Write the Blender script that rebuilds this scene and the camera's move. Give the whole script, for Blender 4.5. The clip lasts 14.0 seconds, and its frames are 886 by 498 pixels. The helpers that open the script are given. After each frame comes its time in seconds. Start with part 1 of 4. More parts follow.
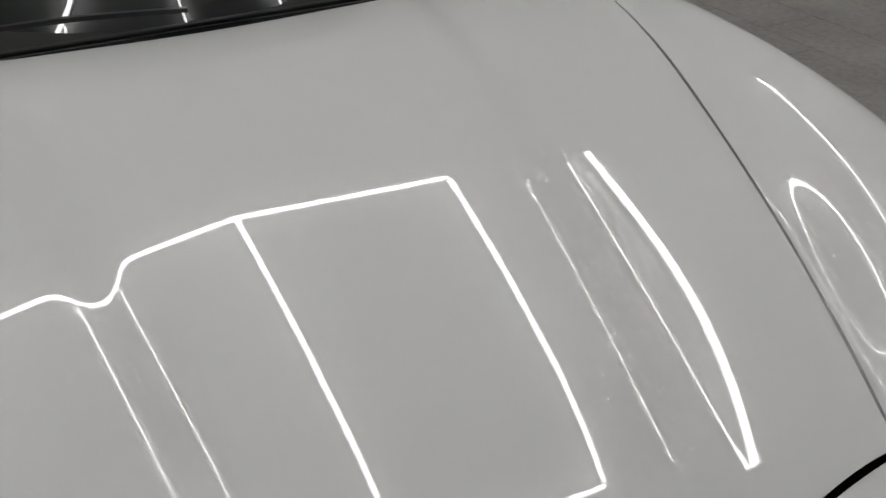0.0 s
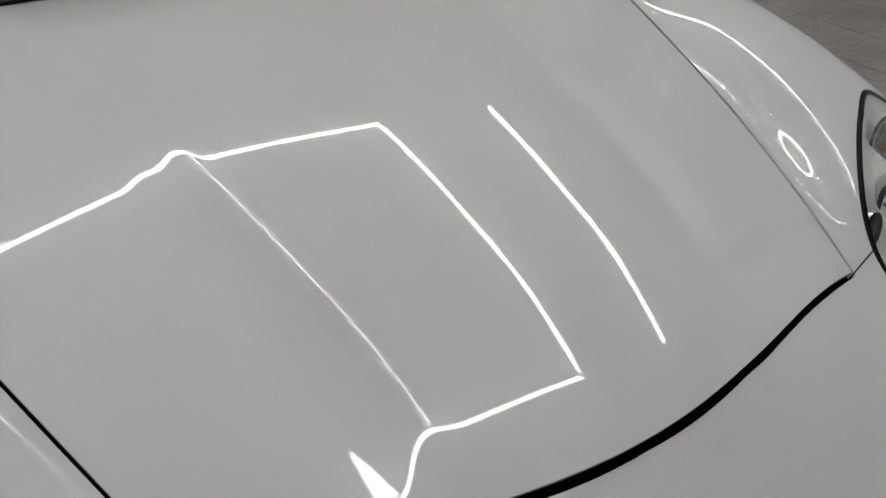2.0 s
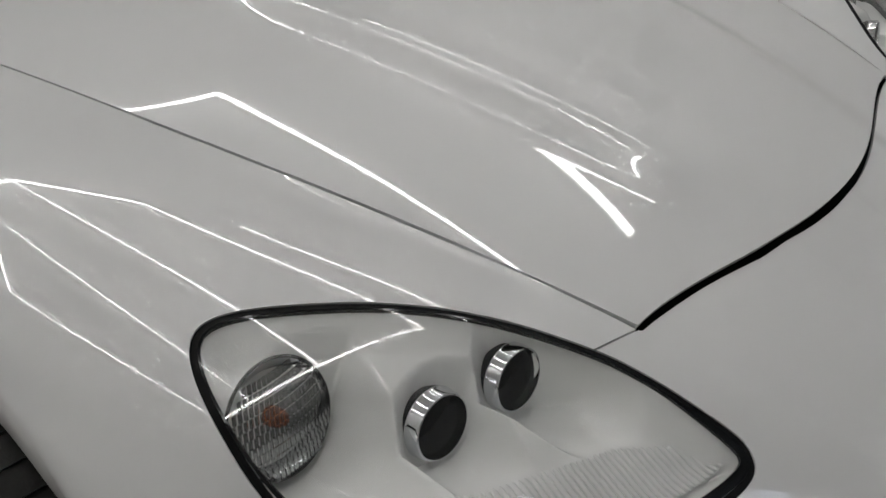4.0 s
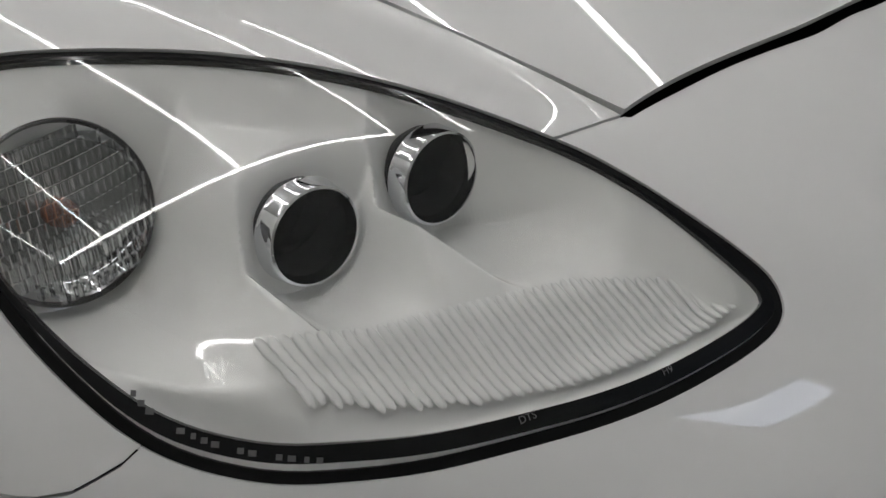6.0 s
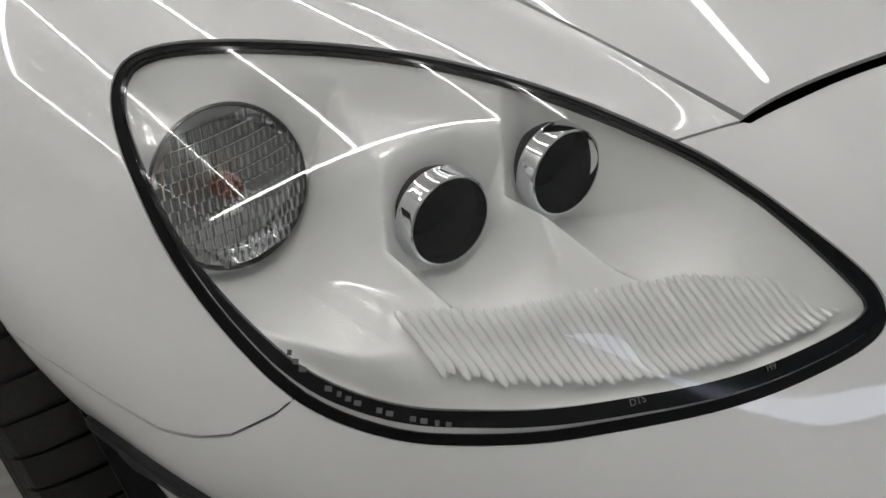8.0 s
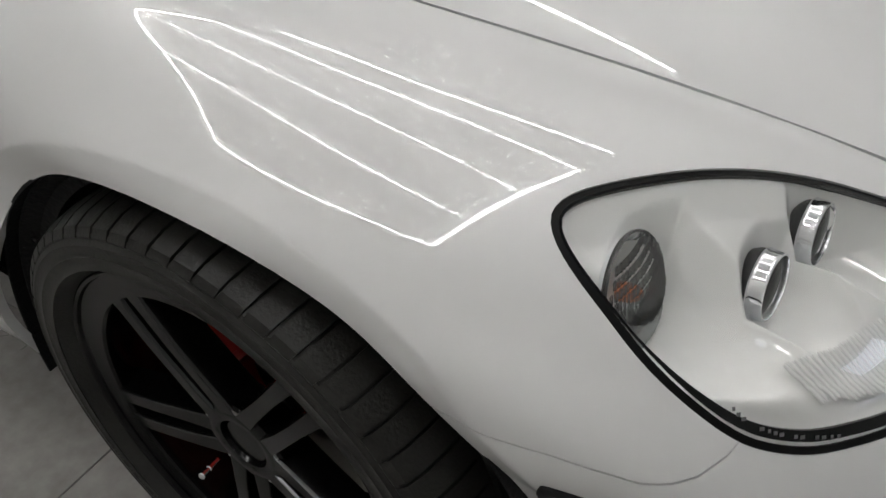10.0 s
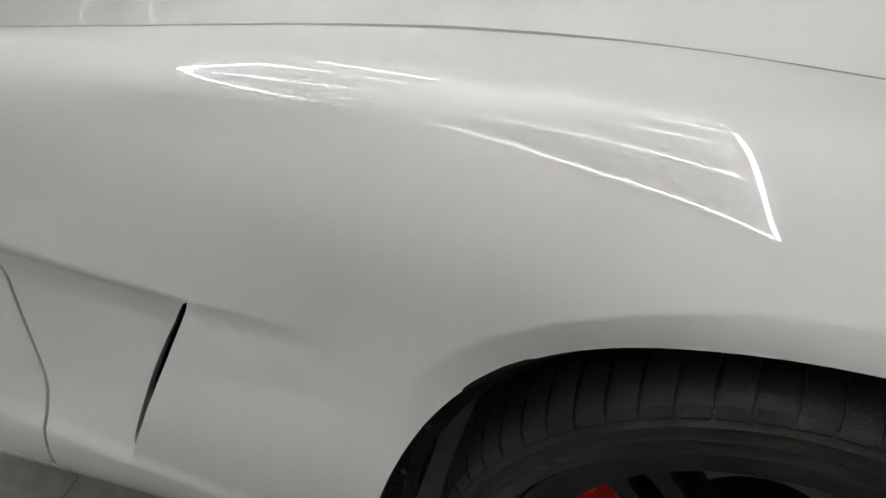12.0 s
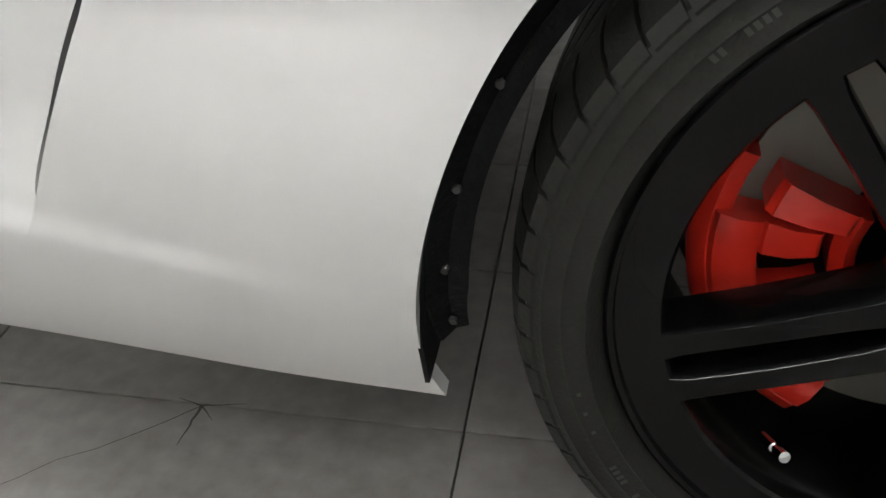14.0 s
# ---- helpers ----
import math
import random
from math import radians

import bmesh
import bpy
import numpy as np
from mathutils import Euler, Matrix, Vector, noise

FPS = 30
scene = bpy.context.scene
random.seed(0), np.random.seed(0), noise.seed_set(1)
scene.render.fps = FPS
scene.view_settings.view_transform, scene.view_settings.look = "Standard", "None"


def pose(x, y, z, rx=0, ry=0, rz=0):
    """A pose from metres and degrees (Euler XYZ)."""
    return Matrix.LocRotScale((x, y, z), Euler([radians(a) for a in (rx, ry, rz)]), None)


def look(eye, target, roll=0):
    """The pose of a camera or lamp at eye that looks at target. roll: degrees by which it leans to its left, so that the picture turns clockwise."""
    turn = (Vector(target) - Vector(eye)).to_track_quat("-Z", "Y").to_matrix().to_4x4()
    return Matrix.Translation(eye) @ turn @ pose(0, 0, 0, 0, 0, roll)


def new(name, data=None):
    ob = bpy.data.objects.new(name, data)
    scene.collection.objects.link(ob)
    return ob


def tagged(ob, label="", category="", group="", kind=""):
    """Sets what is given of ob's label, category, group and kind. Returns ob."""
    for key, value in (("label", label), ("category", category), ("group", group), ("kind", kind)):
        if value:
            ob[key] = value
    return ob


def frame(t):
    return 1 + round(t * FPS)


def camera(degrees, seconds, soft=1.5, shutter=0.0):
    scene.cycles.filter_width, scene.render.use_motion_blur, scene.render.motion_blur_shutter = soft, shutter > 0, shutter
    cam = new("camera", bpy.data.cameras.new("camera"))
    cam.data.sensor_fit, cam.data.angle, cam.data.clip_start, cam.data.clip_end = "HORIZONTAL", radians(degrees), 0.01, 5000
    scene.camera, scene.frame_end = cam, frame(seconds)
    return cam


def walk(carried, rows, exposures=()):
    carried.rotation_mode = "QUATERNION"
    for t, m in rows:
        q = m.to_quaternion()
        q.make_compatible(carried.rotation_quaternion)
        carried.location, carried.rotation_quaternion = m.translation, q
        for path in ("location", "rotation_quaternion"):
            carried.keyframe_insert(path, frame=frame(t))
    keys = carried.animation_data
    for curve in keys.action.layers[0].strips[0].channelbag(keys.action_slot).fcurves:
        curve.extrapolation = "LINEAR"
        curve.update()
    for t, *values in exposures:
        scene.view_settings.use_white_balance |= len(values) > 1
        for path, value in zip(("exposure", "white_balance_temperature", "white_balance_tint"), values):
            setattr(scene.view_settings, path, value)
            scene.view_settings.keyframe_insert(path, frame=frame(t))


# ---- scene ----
cam = camera(52.66, 14.0)
EXPOSURES = ((0, -.32), (4.2, -.24), (6.3, -.02), (9.3, .28), (11.5, .22), (12.5, .45), (13.2, .74), (14, 1.28))
PATH = [
    (0, (0.9374, -0.2663, 1.3307), (-0.5927, 0.4300, 0.2472), -1.53),
    (0.3, (0.9264, -0.1969, 1.3582), (-0.5826, 0.5159, 0.2560), -1.28),
    (0.5, (0.9260, -0.1697, 1.3699), (-0.5729, 0.5494, 0.2581), -1.08),
    (0.9, (0.9485, -0.1784, 1.3715), (-0.5441, 0.5380, 0.2495), -0.60),
    (1.5, (1.0085, -0.3463, 1.3417), (-0.4690, 0.4239, 0.2355), -0.73),
    (2, (1.0271, -0.5223, 1.3059), (-0.3688, 0.3920, 0.2035), -0.43),
    (2.4, (1.0018, -0.6629, 1.2905), (-0.3276, 0.3661, 0.2070), -0.11),
    (3, (0.9129, -0.8383, 1.2927), (-0.3242, 0.3021, 0.2114), -0.99),
    (3.5, (0.8328, -0.9601, 1.2155), (-0.3047, 0.3203, 0.1827), -1.70),
    (3.9, (0.8090, -1.0749, 1.1691), (-0.2624, 0.2617, 0.1368), -0.35),
    (4.2, (0.8139, -1.1524, 1.1670), (-0.1912, 0.1835, 0.0692), -0.29),
    (6.3, (0.7901, -0.8917, 0.9379), (-0.2848, 0.2189, -0.3315), -1.90),
    (6.5, (0.7897, -0.8877, 0.9526), (-0.3021, 0.1852, -0.3346), -1.97),
    (6.8, (0.7902, -0.8856, 0.9587), (-0.3349, 0.1578, -0.3241), -2.05),
    (7.2, (0.7989, -0.8801, 0.9645), (-0.3559, 0.1267, -0.3211), -2.24),
    (9.3, (0.6913, -1.2130, 1.1038), (-0.3433, -0.0959, -0.1932), -1.47),
    (9.5, (0.6586, -1.2408, 1.1332), (-0.3227, -0.0741, -0.1613), -1.69),
    (9.8, (0.5835, -1.2611, 1.1605), (-0.2971, -0.0474, -0.1628), -2.09),
    (10.2, (0.4475, -1.2977, 1.2009), (-0.3152, -0.0078, -0.1236), -1.05),
    (10.5, (0.3417, -1.3223, 1.2240), (-0.3436, 0.0018, -0.1088), -0.90),
    (11, (0.1579, -1.3638, 1.2304), (-0.4344, 0.0279, -0.0781), -1.62),
    (11.5, (-0.0279, -1.4237, 1.2046), (-0.5683, 0.0322, -0.0558), -1.74),
    (11.7, (-0.0833, -1.4318, 1.1902), (-0.5996, 0.0444, -0.0567), -2.31),
    (12, (-0.1627, -1.4175, 1.1745), (-0.6328, 0.0779, -0.0676), -1.73),
    (12.5, (-0.2889, -1.3910, 1.0947), (-0.6957, 0.1095, -0.1635), -1.56),
    (12.9, (-0.3894, -1.3754, 0.9872), (-0.7507, 0.1119, -0.3001), -1.49),
    (13.2, (-0.4228, -1.3857, 0.8856), (-0.7475, 0.0959, -0.4181), -1.42),
    (13.5, (-0.4191, -1.3929, 0.7899), (-0.6960, 0.0860, -0.5276), -1.89),
    (14, (-0.3050, -1.3984, 0.7130), (-0.6004, 0.2269, -0.4145), -1.48),
]
walk(cam, [(t, look(eye, target, roll)) for t, eye, target, roll in PATH], EXPOSURES)

# ---- light: a grid of white tubes under the ceiling, and the room's own bounce ----
world = bpy.data.worlds.new("world")
world.use_nodes = True
world.node_tree.nodes["Background"].inputs[0].default_value = (.9, .95, 1, 1)
world.node_tree.nodes["Background"].inputs[1].default_value = .02
scene.world = world
LAMP_Z, LAMP_BACK, LAMP_FRONT = 4.21, -2.78, 0.74
LAMP_ROWS = (-3.20, -1.42, 0.38, 2.15)
LAMP_BACKS = (-2.02, -2.29, -2.78, -2.78)
LAMP_ALONE = 3.35
TUBE_POWER = 22


# ---- materials ----
def nodes_of(name):
    m = bpy.data.materials.new(name)
    m.use_nodes = True
    t = m.node_tree
    return m, t, t.nodes["Principled BSDF"]


def plain(name, colour, rough=.5, metal=0., coat=0., bump=0., scale=60., vary=0., coat_rough=.03, spec=.5):
    m, t, b = nodes_of(name)
    b.inputs["Base Color"].default_value = (*colour, 1)
    b.inputs["Roughness"].default_value = rough
    b.inputs["Metallic"].default_value = metal
    b.inputs["Coat Weight"].default_value = coat
    b.inputs["Coat Roughness"].default_value = coat_rough
    b.inputs["Coat IOR"].default_value = 1.58
    b.inputs["Specular IOR Level"].default_value = spec
    if vary or bump:
        geo = t.nodes.new("ShaderNodeTexCoord")
        n = t.nodes.new("ShaderNodeTexNoise")
        n.inputs["Scale"].default_value, n.inputs["Detail"].default_value = scale, 6
        t.links.new(geo.outputs["Object"], n.inputs["Vector"])
        if vary:
            big = t.nodes.new("ShaderNodeTexNoise")
            big.inputs["Scale"].default_value = scale / 12
            t.links.new(geo.outputs["Object"], big.inputs["Vector"])
            mix = t.nodes.new("ShaderNodeMath")
            mix.operation = "MULTIPLY"
            t.links.new(n.outputs["Fac"], mix.inputs[0])
            t.links.new(big.outputs["Fac"], mix.inputs[1])
            ramp = t.nodes.new("ShaderNodeMapRange")
            ramp.inputs["From Min"].default_value, ramp.inputs["From Max"].default_value = .1, .4
            ramp.inputs["To Min"].default_value, ramp.inputs["To Max"].default_value = 1 - vary, 1 + vary
            t.links.new(mix.outputs[0], ramp.inputs["Value"])
            tint = t.nodes.new("ShaderNodeVectorMath")
            tint.operation = "SCALE"
            tint.inputs[0].default_value = colour
            t.links.new(ramp.outputs["Result"], tint.inputs["Scale"])
            t.links.new(tint.outputs[0], b.inputs["Base Color"])
        if bump:
            bp = t.nodes.new("ShaderNodeBump")
            bp.inputs["Strength"].default_value, bp.inputs["Distance"].default_value = 1, bump
            t.links.new(n.outputs["Fac"], bp.inputs["Height"])
            t.links.new(bp.outputs["Normal"], b.inputs["Normal"])
    return m


def glowing(name, colour, strength):
    m, t, b = nodes_of(name)
    b.inputs["Base Color"].default_value = (.8, .8, .8, 1)
    b.inputs["Emission Color"].default_value = (*colour, 1)
    b.inputs["Emission Strength"].default_value = strength
    return m


def clear(name, tint=(1, 1, 1), ior=1.5, rough=.0, part_gloss=0.):
    """A thin clear sheet: see-through, with a Fresnel gloss."""
    m, t, b = nodes_of(name)
    t.nodes.remove(b)
    out = t.nodes["Material Output"]
    see, gloss = t.nodes.new("ShaderNodeBsdfTransparent"), t.nodes.new("ShaderNodeBsdfGlossy")
    see.inputs["Color"].default_value = (*tint, 1)
    gloss.inputs["Roughness"].default_value = rough
    mix = t.nodes.new("ShaderNodeMixShader")
    if part_gloss:
        mix.inputs[0].default_value = part_gloss
        gloss.inputs["Color"].default_value = (.55, .56, .56, 1)
    else:
        face, rise, lift = t.nodes.new("ShaderNodeLayerWeight"), t.nodes.new("ShaderNodeMath"), t.nodes.new("ShaderNodeMath")
        face.inputs["Blend"].default_value = .5
        rise.operation, rise.inputs[1].default_value = "POWER", 5
        lift.operation, lift.inputs[1].default_value, lift.inputs[2].default_value = "MULTIPLY_ADD", .92, ((ior - 1) / (ior + 1)) ** 2 * 1.8
        t.links.new(face.outputs["Facing"], rise.inputs[0])
        t.links.new(rise.outputs[0], lift.inputs[0])
        t.links.new(lift.outputs[0], mix.inputs[0])
    t.links.new(see.outputs[0], mix.inputs[1])
    t.links.new(gloss.outputs[0], mix.inputs[2])
    t.links.new(mix.outputs[0], out.inputs["Surface"])
    return m


PAINT = plain("white_paint", (.74, .74, .735), .4, coat=1.0, coat_rough=.003, spec=.08)
BLACK = plain("black_trim", (.008, .008, .009), .45)
# near-black that stands in for the shade in gaps and recesses
GAP = plain("black_inside", (.004, .004, .004), .8, spec=.1)
SEAL = plain("black_seal", (.006, .006, .006), .5, spec=.12)
CHROME = plain("chrome", (.75, .76, .78), .05, 1)
LINER = plain("liner_plastic", (.007, .0075, .008), .6, bump=.002, scale=120, spec=.22)
RUBBER = plain("tyre_rubber", (.0095, .0093, .0075), .5, bump=.0006, scale=260, vary=.3, spec=.42)
RUBBERMARK = plain("rubber_mark", (.05, .05, .045), .6)
RIM = plain("black_rim", (.0025, .0025, .0025), .22, coat=.12, spec=.15)
# the rim's black made lighter and glossier, to bring out highlights along spoke bevels
RIMGLINT = plain("black_rim_glint", (.006, .006, .006), .15, coat=.35, coat_rough=.1, spec=.35)
RED = plain("red_caliper", (.72, .028, .014), .35, coat=.5)
STEEL = plain("brake_steel", (.32, .31, .29), .38, 1, bump=.0004, scale=90)
DISC = plain("brake_disc", (.22, .21, .185), .45, .35, bump=.0003, scale=90)
HOUSING = plain("white_housing", (.91, .915, .90), .40, coat=.9, coat_rough=.003, spec=.1)
LENS = clear("clear_lens", (.99, .99, .985))
DARKGLASS = plain("dark_glass", (.002, .0025, .003), .08, spec=.3)
BLACKLENS = plain("black_lens", (.0015, .0018, .002), .06, spec=.06)
WINDOW = clear("dark_window", (.10, .13, .12))
FACET = clear("prism_glass", (.50, .51, .51), 1.5, .03, .45)
RIMGREY = plain("dark_grey_rim", (.05, .05, .05), .2)
PRINT = plain("grey_print", (.13, .13, .13), .5)
AMBER = plain("amber_bulb", (.75, .22, .08), .3)
TUBE = glowing("tube_light", (1, .99, .985), TUBE_POWER)
WALL = plain("wall_paint", (.80, .80, .78), .8, bump=.001, scale=40, vary=.06)
CEILING = plain("ceiling_paint", (.80, .80, .79), .9, bump=.001, scale=40, vary=.05)
GROUT = plain("grout", (.075, .072, .068), .9)
SIGN = plain("sign_letters", (.02, .02, .022), .5)
DAYLIGHT = glowing("daylight_pane", (.72, .80, 1), 3.0)
FRAME = plain("window_frame", (.35, .35, .36), .4)
REDGLASS = plain("red_enamel", (.35, .012, .015), .15, coat=1)
MARK = plain("marker_black", (.010, .010, .011), .55, spec=.25)


def tile_material():
    m, t, b = nodes_of("floor_tile")
    geo, n, big = t.nodes.new("ShaderNodeTexCoord"), t.nodes.new("ShaderNodeTexNoise"), t.nodes.new("ShaderNodeTexNoise")
    n.inputs["Scale"].default_value, n.inputs["Detail"].default_value = 34, 8
    big.inputs["Scale"].default_value = 3
    info = t.nodes.new("ShaderNodeObjectInfo")
    geo_pos = t.nodes.new("ShaderNodeNewGeometry")
    t.links.new(geo_pos.outputs["Position"], n.inputs["Vector"])
    t.links.new(geo_pos.outputs["Position"], big.inputs["Vector"])
    add = t.nodes.new("ShaderNodeMath")
    add.operation = "ADD"
    t.links.new(n.outputs["Fac"], add.inputs[0])
    t.links.new(big.outputs["Fac"], add.inputs[1])
    add2 = t.nodes.new("ShaderNodeMath")
    add2.operation = "MULTIPLY_ADD"
    add2.inputs[1].default_value = .25
    t.links.new(info.outputs["Random"], add2.inputs[0])
    t.links.new(add.outputs[0], add2.inputs[2])
    ramp = t.nodes.new("ShaderNodeValToRGB")
    ramp.color_ramp.elements[0].position, ramp.color_ramp.elements[0].color = .55, (.215, .203, .193, 1)
    ramp.color_ramp.elements[1].position, ramp.color_ramp.elements[1].color = 1.0, (.345, .330, .314, 1)
    half = t.nodes.new("ShaderNodeMath")
    half.operation = "MULTIPLY"
    half.inputs[1].default_value = .7
    t.links.new(add2.outputs[0], half.inputs[0])
    t.links.new(half.outputs[0], ramp.inputs[0])
    t.links.new(ramp.outputs[0], b.inputs["Base Color"])
    b.inputs["Roughness"].default_value = .42
    bp = t.nodes.new("ShaderNodeBump")
    bp.inputs["Strength"].default_value, bp.inputs["Distance"].default_value = .4, .001
    t.links.new(n.outputs["Fac"], bp.inputs["Height"])
    t.links.new(bp.outputs["Normal"], b.inputs["Normal"])
    return m


TILE = tile_material()


# ---- mesh helpers ----
def mesh_of(name, verts, faces, material, flat=False, sharp=40):
    me = bpy.data.meshes.new(name)
    me.from_pydata([tuple(map(float, v)) for v in verts], [], faces)
    me.materials.append(material)
    if not flat:
        me.shade_smooth()
        me.set_sharp_from_angle(angle=radians(sharp))
    return me


def put(name, mesh, parent=None, label=""):
    ob = new(name, mesh)
    ob.parent = parent
    return tagged(ob, label)


def part(name, bm, material, parent, label="", smooth_it=True):
    me = bpy.data.meshes.new(name)
    bm.to_mesh(me)
    bm.free()
    me.materials.append(material)
    if smooth_it:
        me.shade_smooth()
        me.set_sharp_from_angle(angle=radians(35))
    return put(name, me, parent, label)


def thing(name, label, category, group=""):
    return tagged(new(name), label, category, group)


def box(lo, hi, bevel=0.):
    bm = bmesh.new()
    bmesh.ops.create_cube(bm, size=1)
    c, s = (Vector(lo) + Vector(hi)) / 2, Vector(hi) - Vector(lo)
    for v in bm.verts:
        v.co = Vector([v.co[i] * s[i] + c[i] for i in range(3)])
    if bevel:
        bmesh.ops.bevel(bm, geom=bm.edges[:], offset=bevel, segments=2, affect="EDGES", profile=.6)
    return bm


def sweep(path, profile, closed=True, normals=None):
    """Verts and faces of a profile [(out, up)] carried along a path of points with (side, up) frames."""
    n, k = len(path), len(profile)
    verts, faces = [], []
    for i, p in enumerate(path):
        side, up = normals[i]
        verts += [Vector(p) + a * side + b * up for a, b in profile]
    for i in range(n if closed else n - 1):
        j = (i + 1) % n
        for a in range(k):
            b = (a + 1) % k
            faces.append((i * k + a, j * k + a, j * k + b, i * k + b))
    return verts, faces


def lathe(profile, steps, axis_to=None, start=0., end=2 * math.pi):
    """A bmesh turned about the z axis from [(radius, height)]."""
    bm = bmesh.new()
    full = abs(end - start - 2 * math.pi) < 1e-6
    rings = []
    for i in range(steps if full else steps + 1):
        a = start + (end - start) * i / steps
        rings.append([bm.verts.new((r * math.cos(a), r * math.sin(a), h)) for r, h in profile])
    for i in range(len(rings) if full else len(rings) - 1):
        p, q = rings[i], rings[(i + 1) % len(rings)]
        for j in range(len(profile) - 1):
            bm.faces.new((p[j], q[j], q[j + 1], p[j + 1]))
    bmesh.ops.remove_doubles(bm, verts=bm.verts[:], dist=1e-6)
    bmesh.ops.recalc_face_normals(bm, faces=bm.faces[:])
    return bm


# ---- the car body as a smooth loft: x ahead from the front axle, w outwards from the centre line, z up ----
GUIDES = {
    "centre": ((-1.400, 0.0000, 0.7962), (-0.850, 0.0000, 0.8082), (-0.450, 0.0000, 0.8187), (-0.200, 0.0000, 0.8137), (0.000, 0.0000, 0.7907), (0.250, 0.0000, 0.7427), (0.450, 0.0000, 0.6835), (0.620, 0.0000, 0.6193), (0.800, 0.0000, 0.5509), (0.900, 0.0000, 0.5050)),
    "dome": ((-1.400, 0.1400, 0.7942), (-0.850, 0.1400, 0.8072), (-0.450, 0.1400, 0.8182), (-0.200, 0.1400, 0.8160), (0.000, 0.1400, 0.7896), (0.250, 0.1400, 0.7387), (0.450, 0.1400, 0.6789), (0.620, 0.1400, 0.6136), (0.800, 0.1200, 0.5405), (0.900, 0.0000, 0.5000)),
    "foot": ((-1.400, 0.3300, 0.7900), (-0.850, 0.3300, 0.8080), (-0.450, 0.3300, 0.8190), (-0.200, 0.3300, 0.8185), (0.000, 0.3300, 0.7822), (0.250, 0.3300, 0.7310), (0.450, 0.3300, 0.6703), (0.620, 0.3200, 0.6095), (0.800, 0.2400, 0.5388), (0.900, 0.0000, 0.4950)),
    "lane": ((-1.400, 0.5800, 0.7900), (-0.850, 0.5700, 0.8080), (-0.450, 0.5200, 0.8170), (-0.200, 0.4800, 0.8093), (0.000, 0.4600, 0.7772), (0.250, 0.4300, 0.7263), (0.450, 0.3950, 0.6663), (0.620, 0.3700, 0.6054), (0.800, 0.2800, 0.5384), (0.900, 0.0000, 0.4850)),
    "seam": ((-1.400, 0.8000, 0.8000), (-0.850, 0.7730, 0.8160), (-0.450, 0.7000, 0.8256), (-0.200, 0.6440, 0.8120), (0.000, 0.5940, 0.7740), (0.250, 0.5230, 0.7221), (0.450, 0.4610, 0.6635), (0.620, 0.4100, 0.6134), (0.800, 0.3100, 0.5520), (0.900, 0.0000, 0.4750)),
    "crest": ((-1.400, 0.8280, 0.8030), (-0.850, 0.8150, 0.8260), (-0.450, 0.7720, 0.8308), (-0.200, 0.7314, 0.8219), (0.000, 0.6918, 0.7992), (0.250, 0.5883, 0.7321), (0.450, 0.5201, 0.6716), (0.620, 0.4549, 0.5979), (0.800, 0.3391, 0.5295), (0.905, 0.0000, 0.4550)),
    "ridge": ((-1.400, 0.8520, 0.7930), (-0.850, 0.8480, 0.8060), (-0.450, 0.8288, 0.8240), (-0.200, 0.8020, 0.8235), (0.000, 0.7731, 0.8062), (0.250, 0.6838, 0.7506), (0.450, 0.6303, 0.6798), (0.620, 0.5711, 0.5814), (0.800, 0.4259, 0.4555), (0.908, 0.0000, 0.4390)),
    "brow": ((-1.400, 0.8650, 0.7750), (-0.850, 0.8610, 0.7810), (-0.450, 0.8500, 0.7980), (-0.200, 0.8380, 0.8030), (0.000, 0.8200, 0.7970), (0.250, 0.7565, 0.7470), (0.450, 0.7170, 0.6701), (0.620, 0.6680, 0.5738), (0.800, 0.5022, 0.4846), (0.910, 0.0000, 0.4300)),
    "arch": ((-1.400, 0.8850, 0.7100), (-0.850, 0.8720, 0.7093), (-0.450, 0.8863, 0.7095), (-0.200, 0.9023, 0.7060), (0.000, 0.9187, 0.7052), (0.250, 0.8684, 0.6804), (0.450, 0.7920, 0.6298), (0.620, 0.6735, 0.5635), (0.800, 0.4951, 0.4931), (0.920, 0.0000, 0.4000)),
    "belt": ((-1.400, 0.8900, 0.6000), (-0.850, 0.8857, 0.5941), (-0.450, 0.8932, 0.6019), (-0.200, 0.8986, 0.6106), (0.000, 0.9054, 0.6208), (0.250, 0.8820, 0.6155), (0.450, 0.8529, 0.5533), (0.620, 0.7296, 0.4969), (0.800, 0.5308, 0.4370), (0.925, 0.0000, 0.3600)),
    "flank": ((-1.400, 0.8800, 0.4600), (-0.850, 0.8900, 0.4600), (-0.450, 0.9050, 0.4600), (-0.200, 0.9130, 0.4600), (0.000, 0.9120, 0.4600), (0.250, 0.8850, 0.4500), (0.450, 0.8350, 0.4200), (0.620, 0.7350, 0.3900), (0.800, 0.5300, 0.3600), (0.925, 0.0000, 0.3200)),
    "sill": ((-1.400, 0.8800, 0.3300), (-0.850, 0.8850, 0.3300), (-0.450, 0.9000, 0.3300), (-0.200, 0.9050, 0.3300), (0.000, 0.9050, 0.3300), (0.250, 0.8850, 0.3200), (0.450, 0.8350, 0.3100), (0.620, 0.7450, 0.3000), (0.800, 0.5400, 0.2900), (0.920, 0.0000, 0.2700)),
    "hem": ((-1.400, 0.8450, 0.2150), (-0.850, 0.8420, 0.2150), (-0.450, 0.8400, 0.1750), (-0.200, 0.8500, 0.1750), (0.000, 0.8500, 0.1750), (0.250, 0.8500, 0.1750), (0.450, 0.8000, 0.1750), (0.620, 0.7100, 0.1750), (0.800, 0.5200, 0.1750), (0.910, 0.0000, 0.1750)),
}
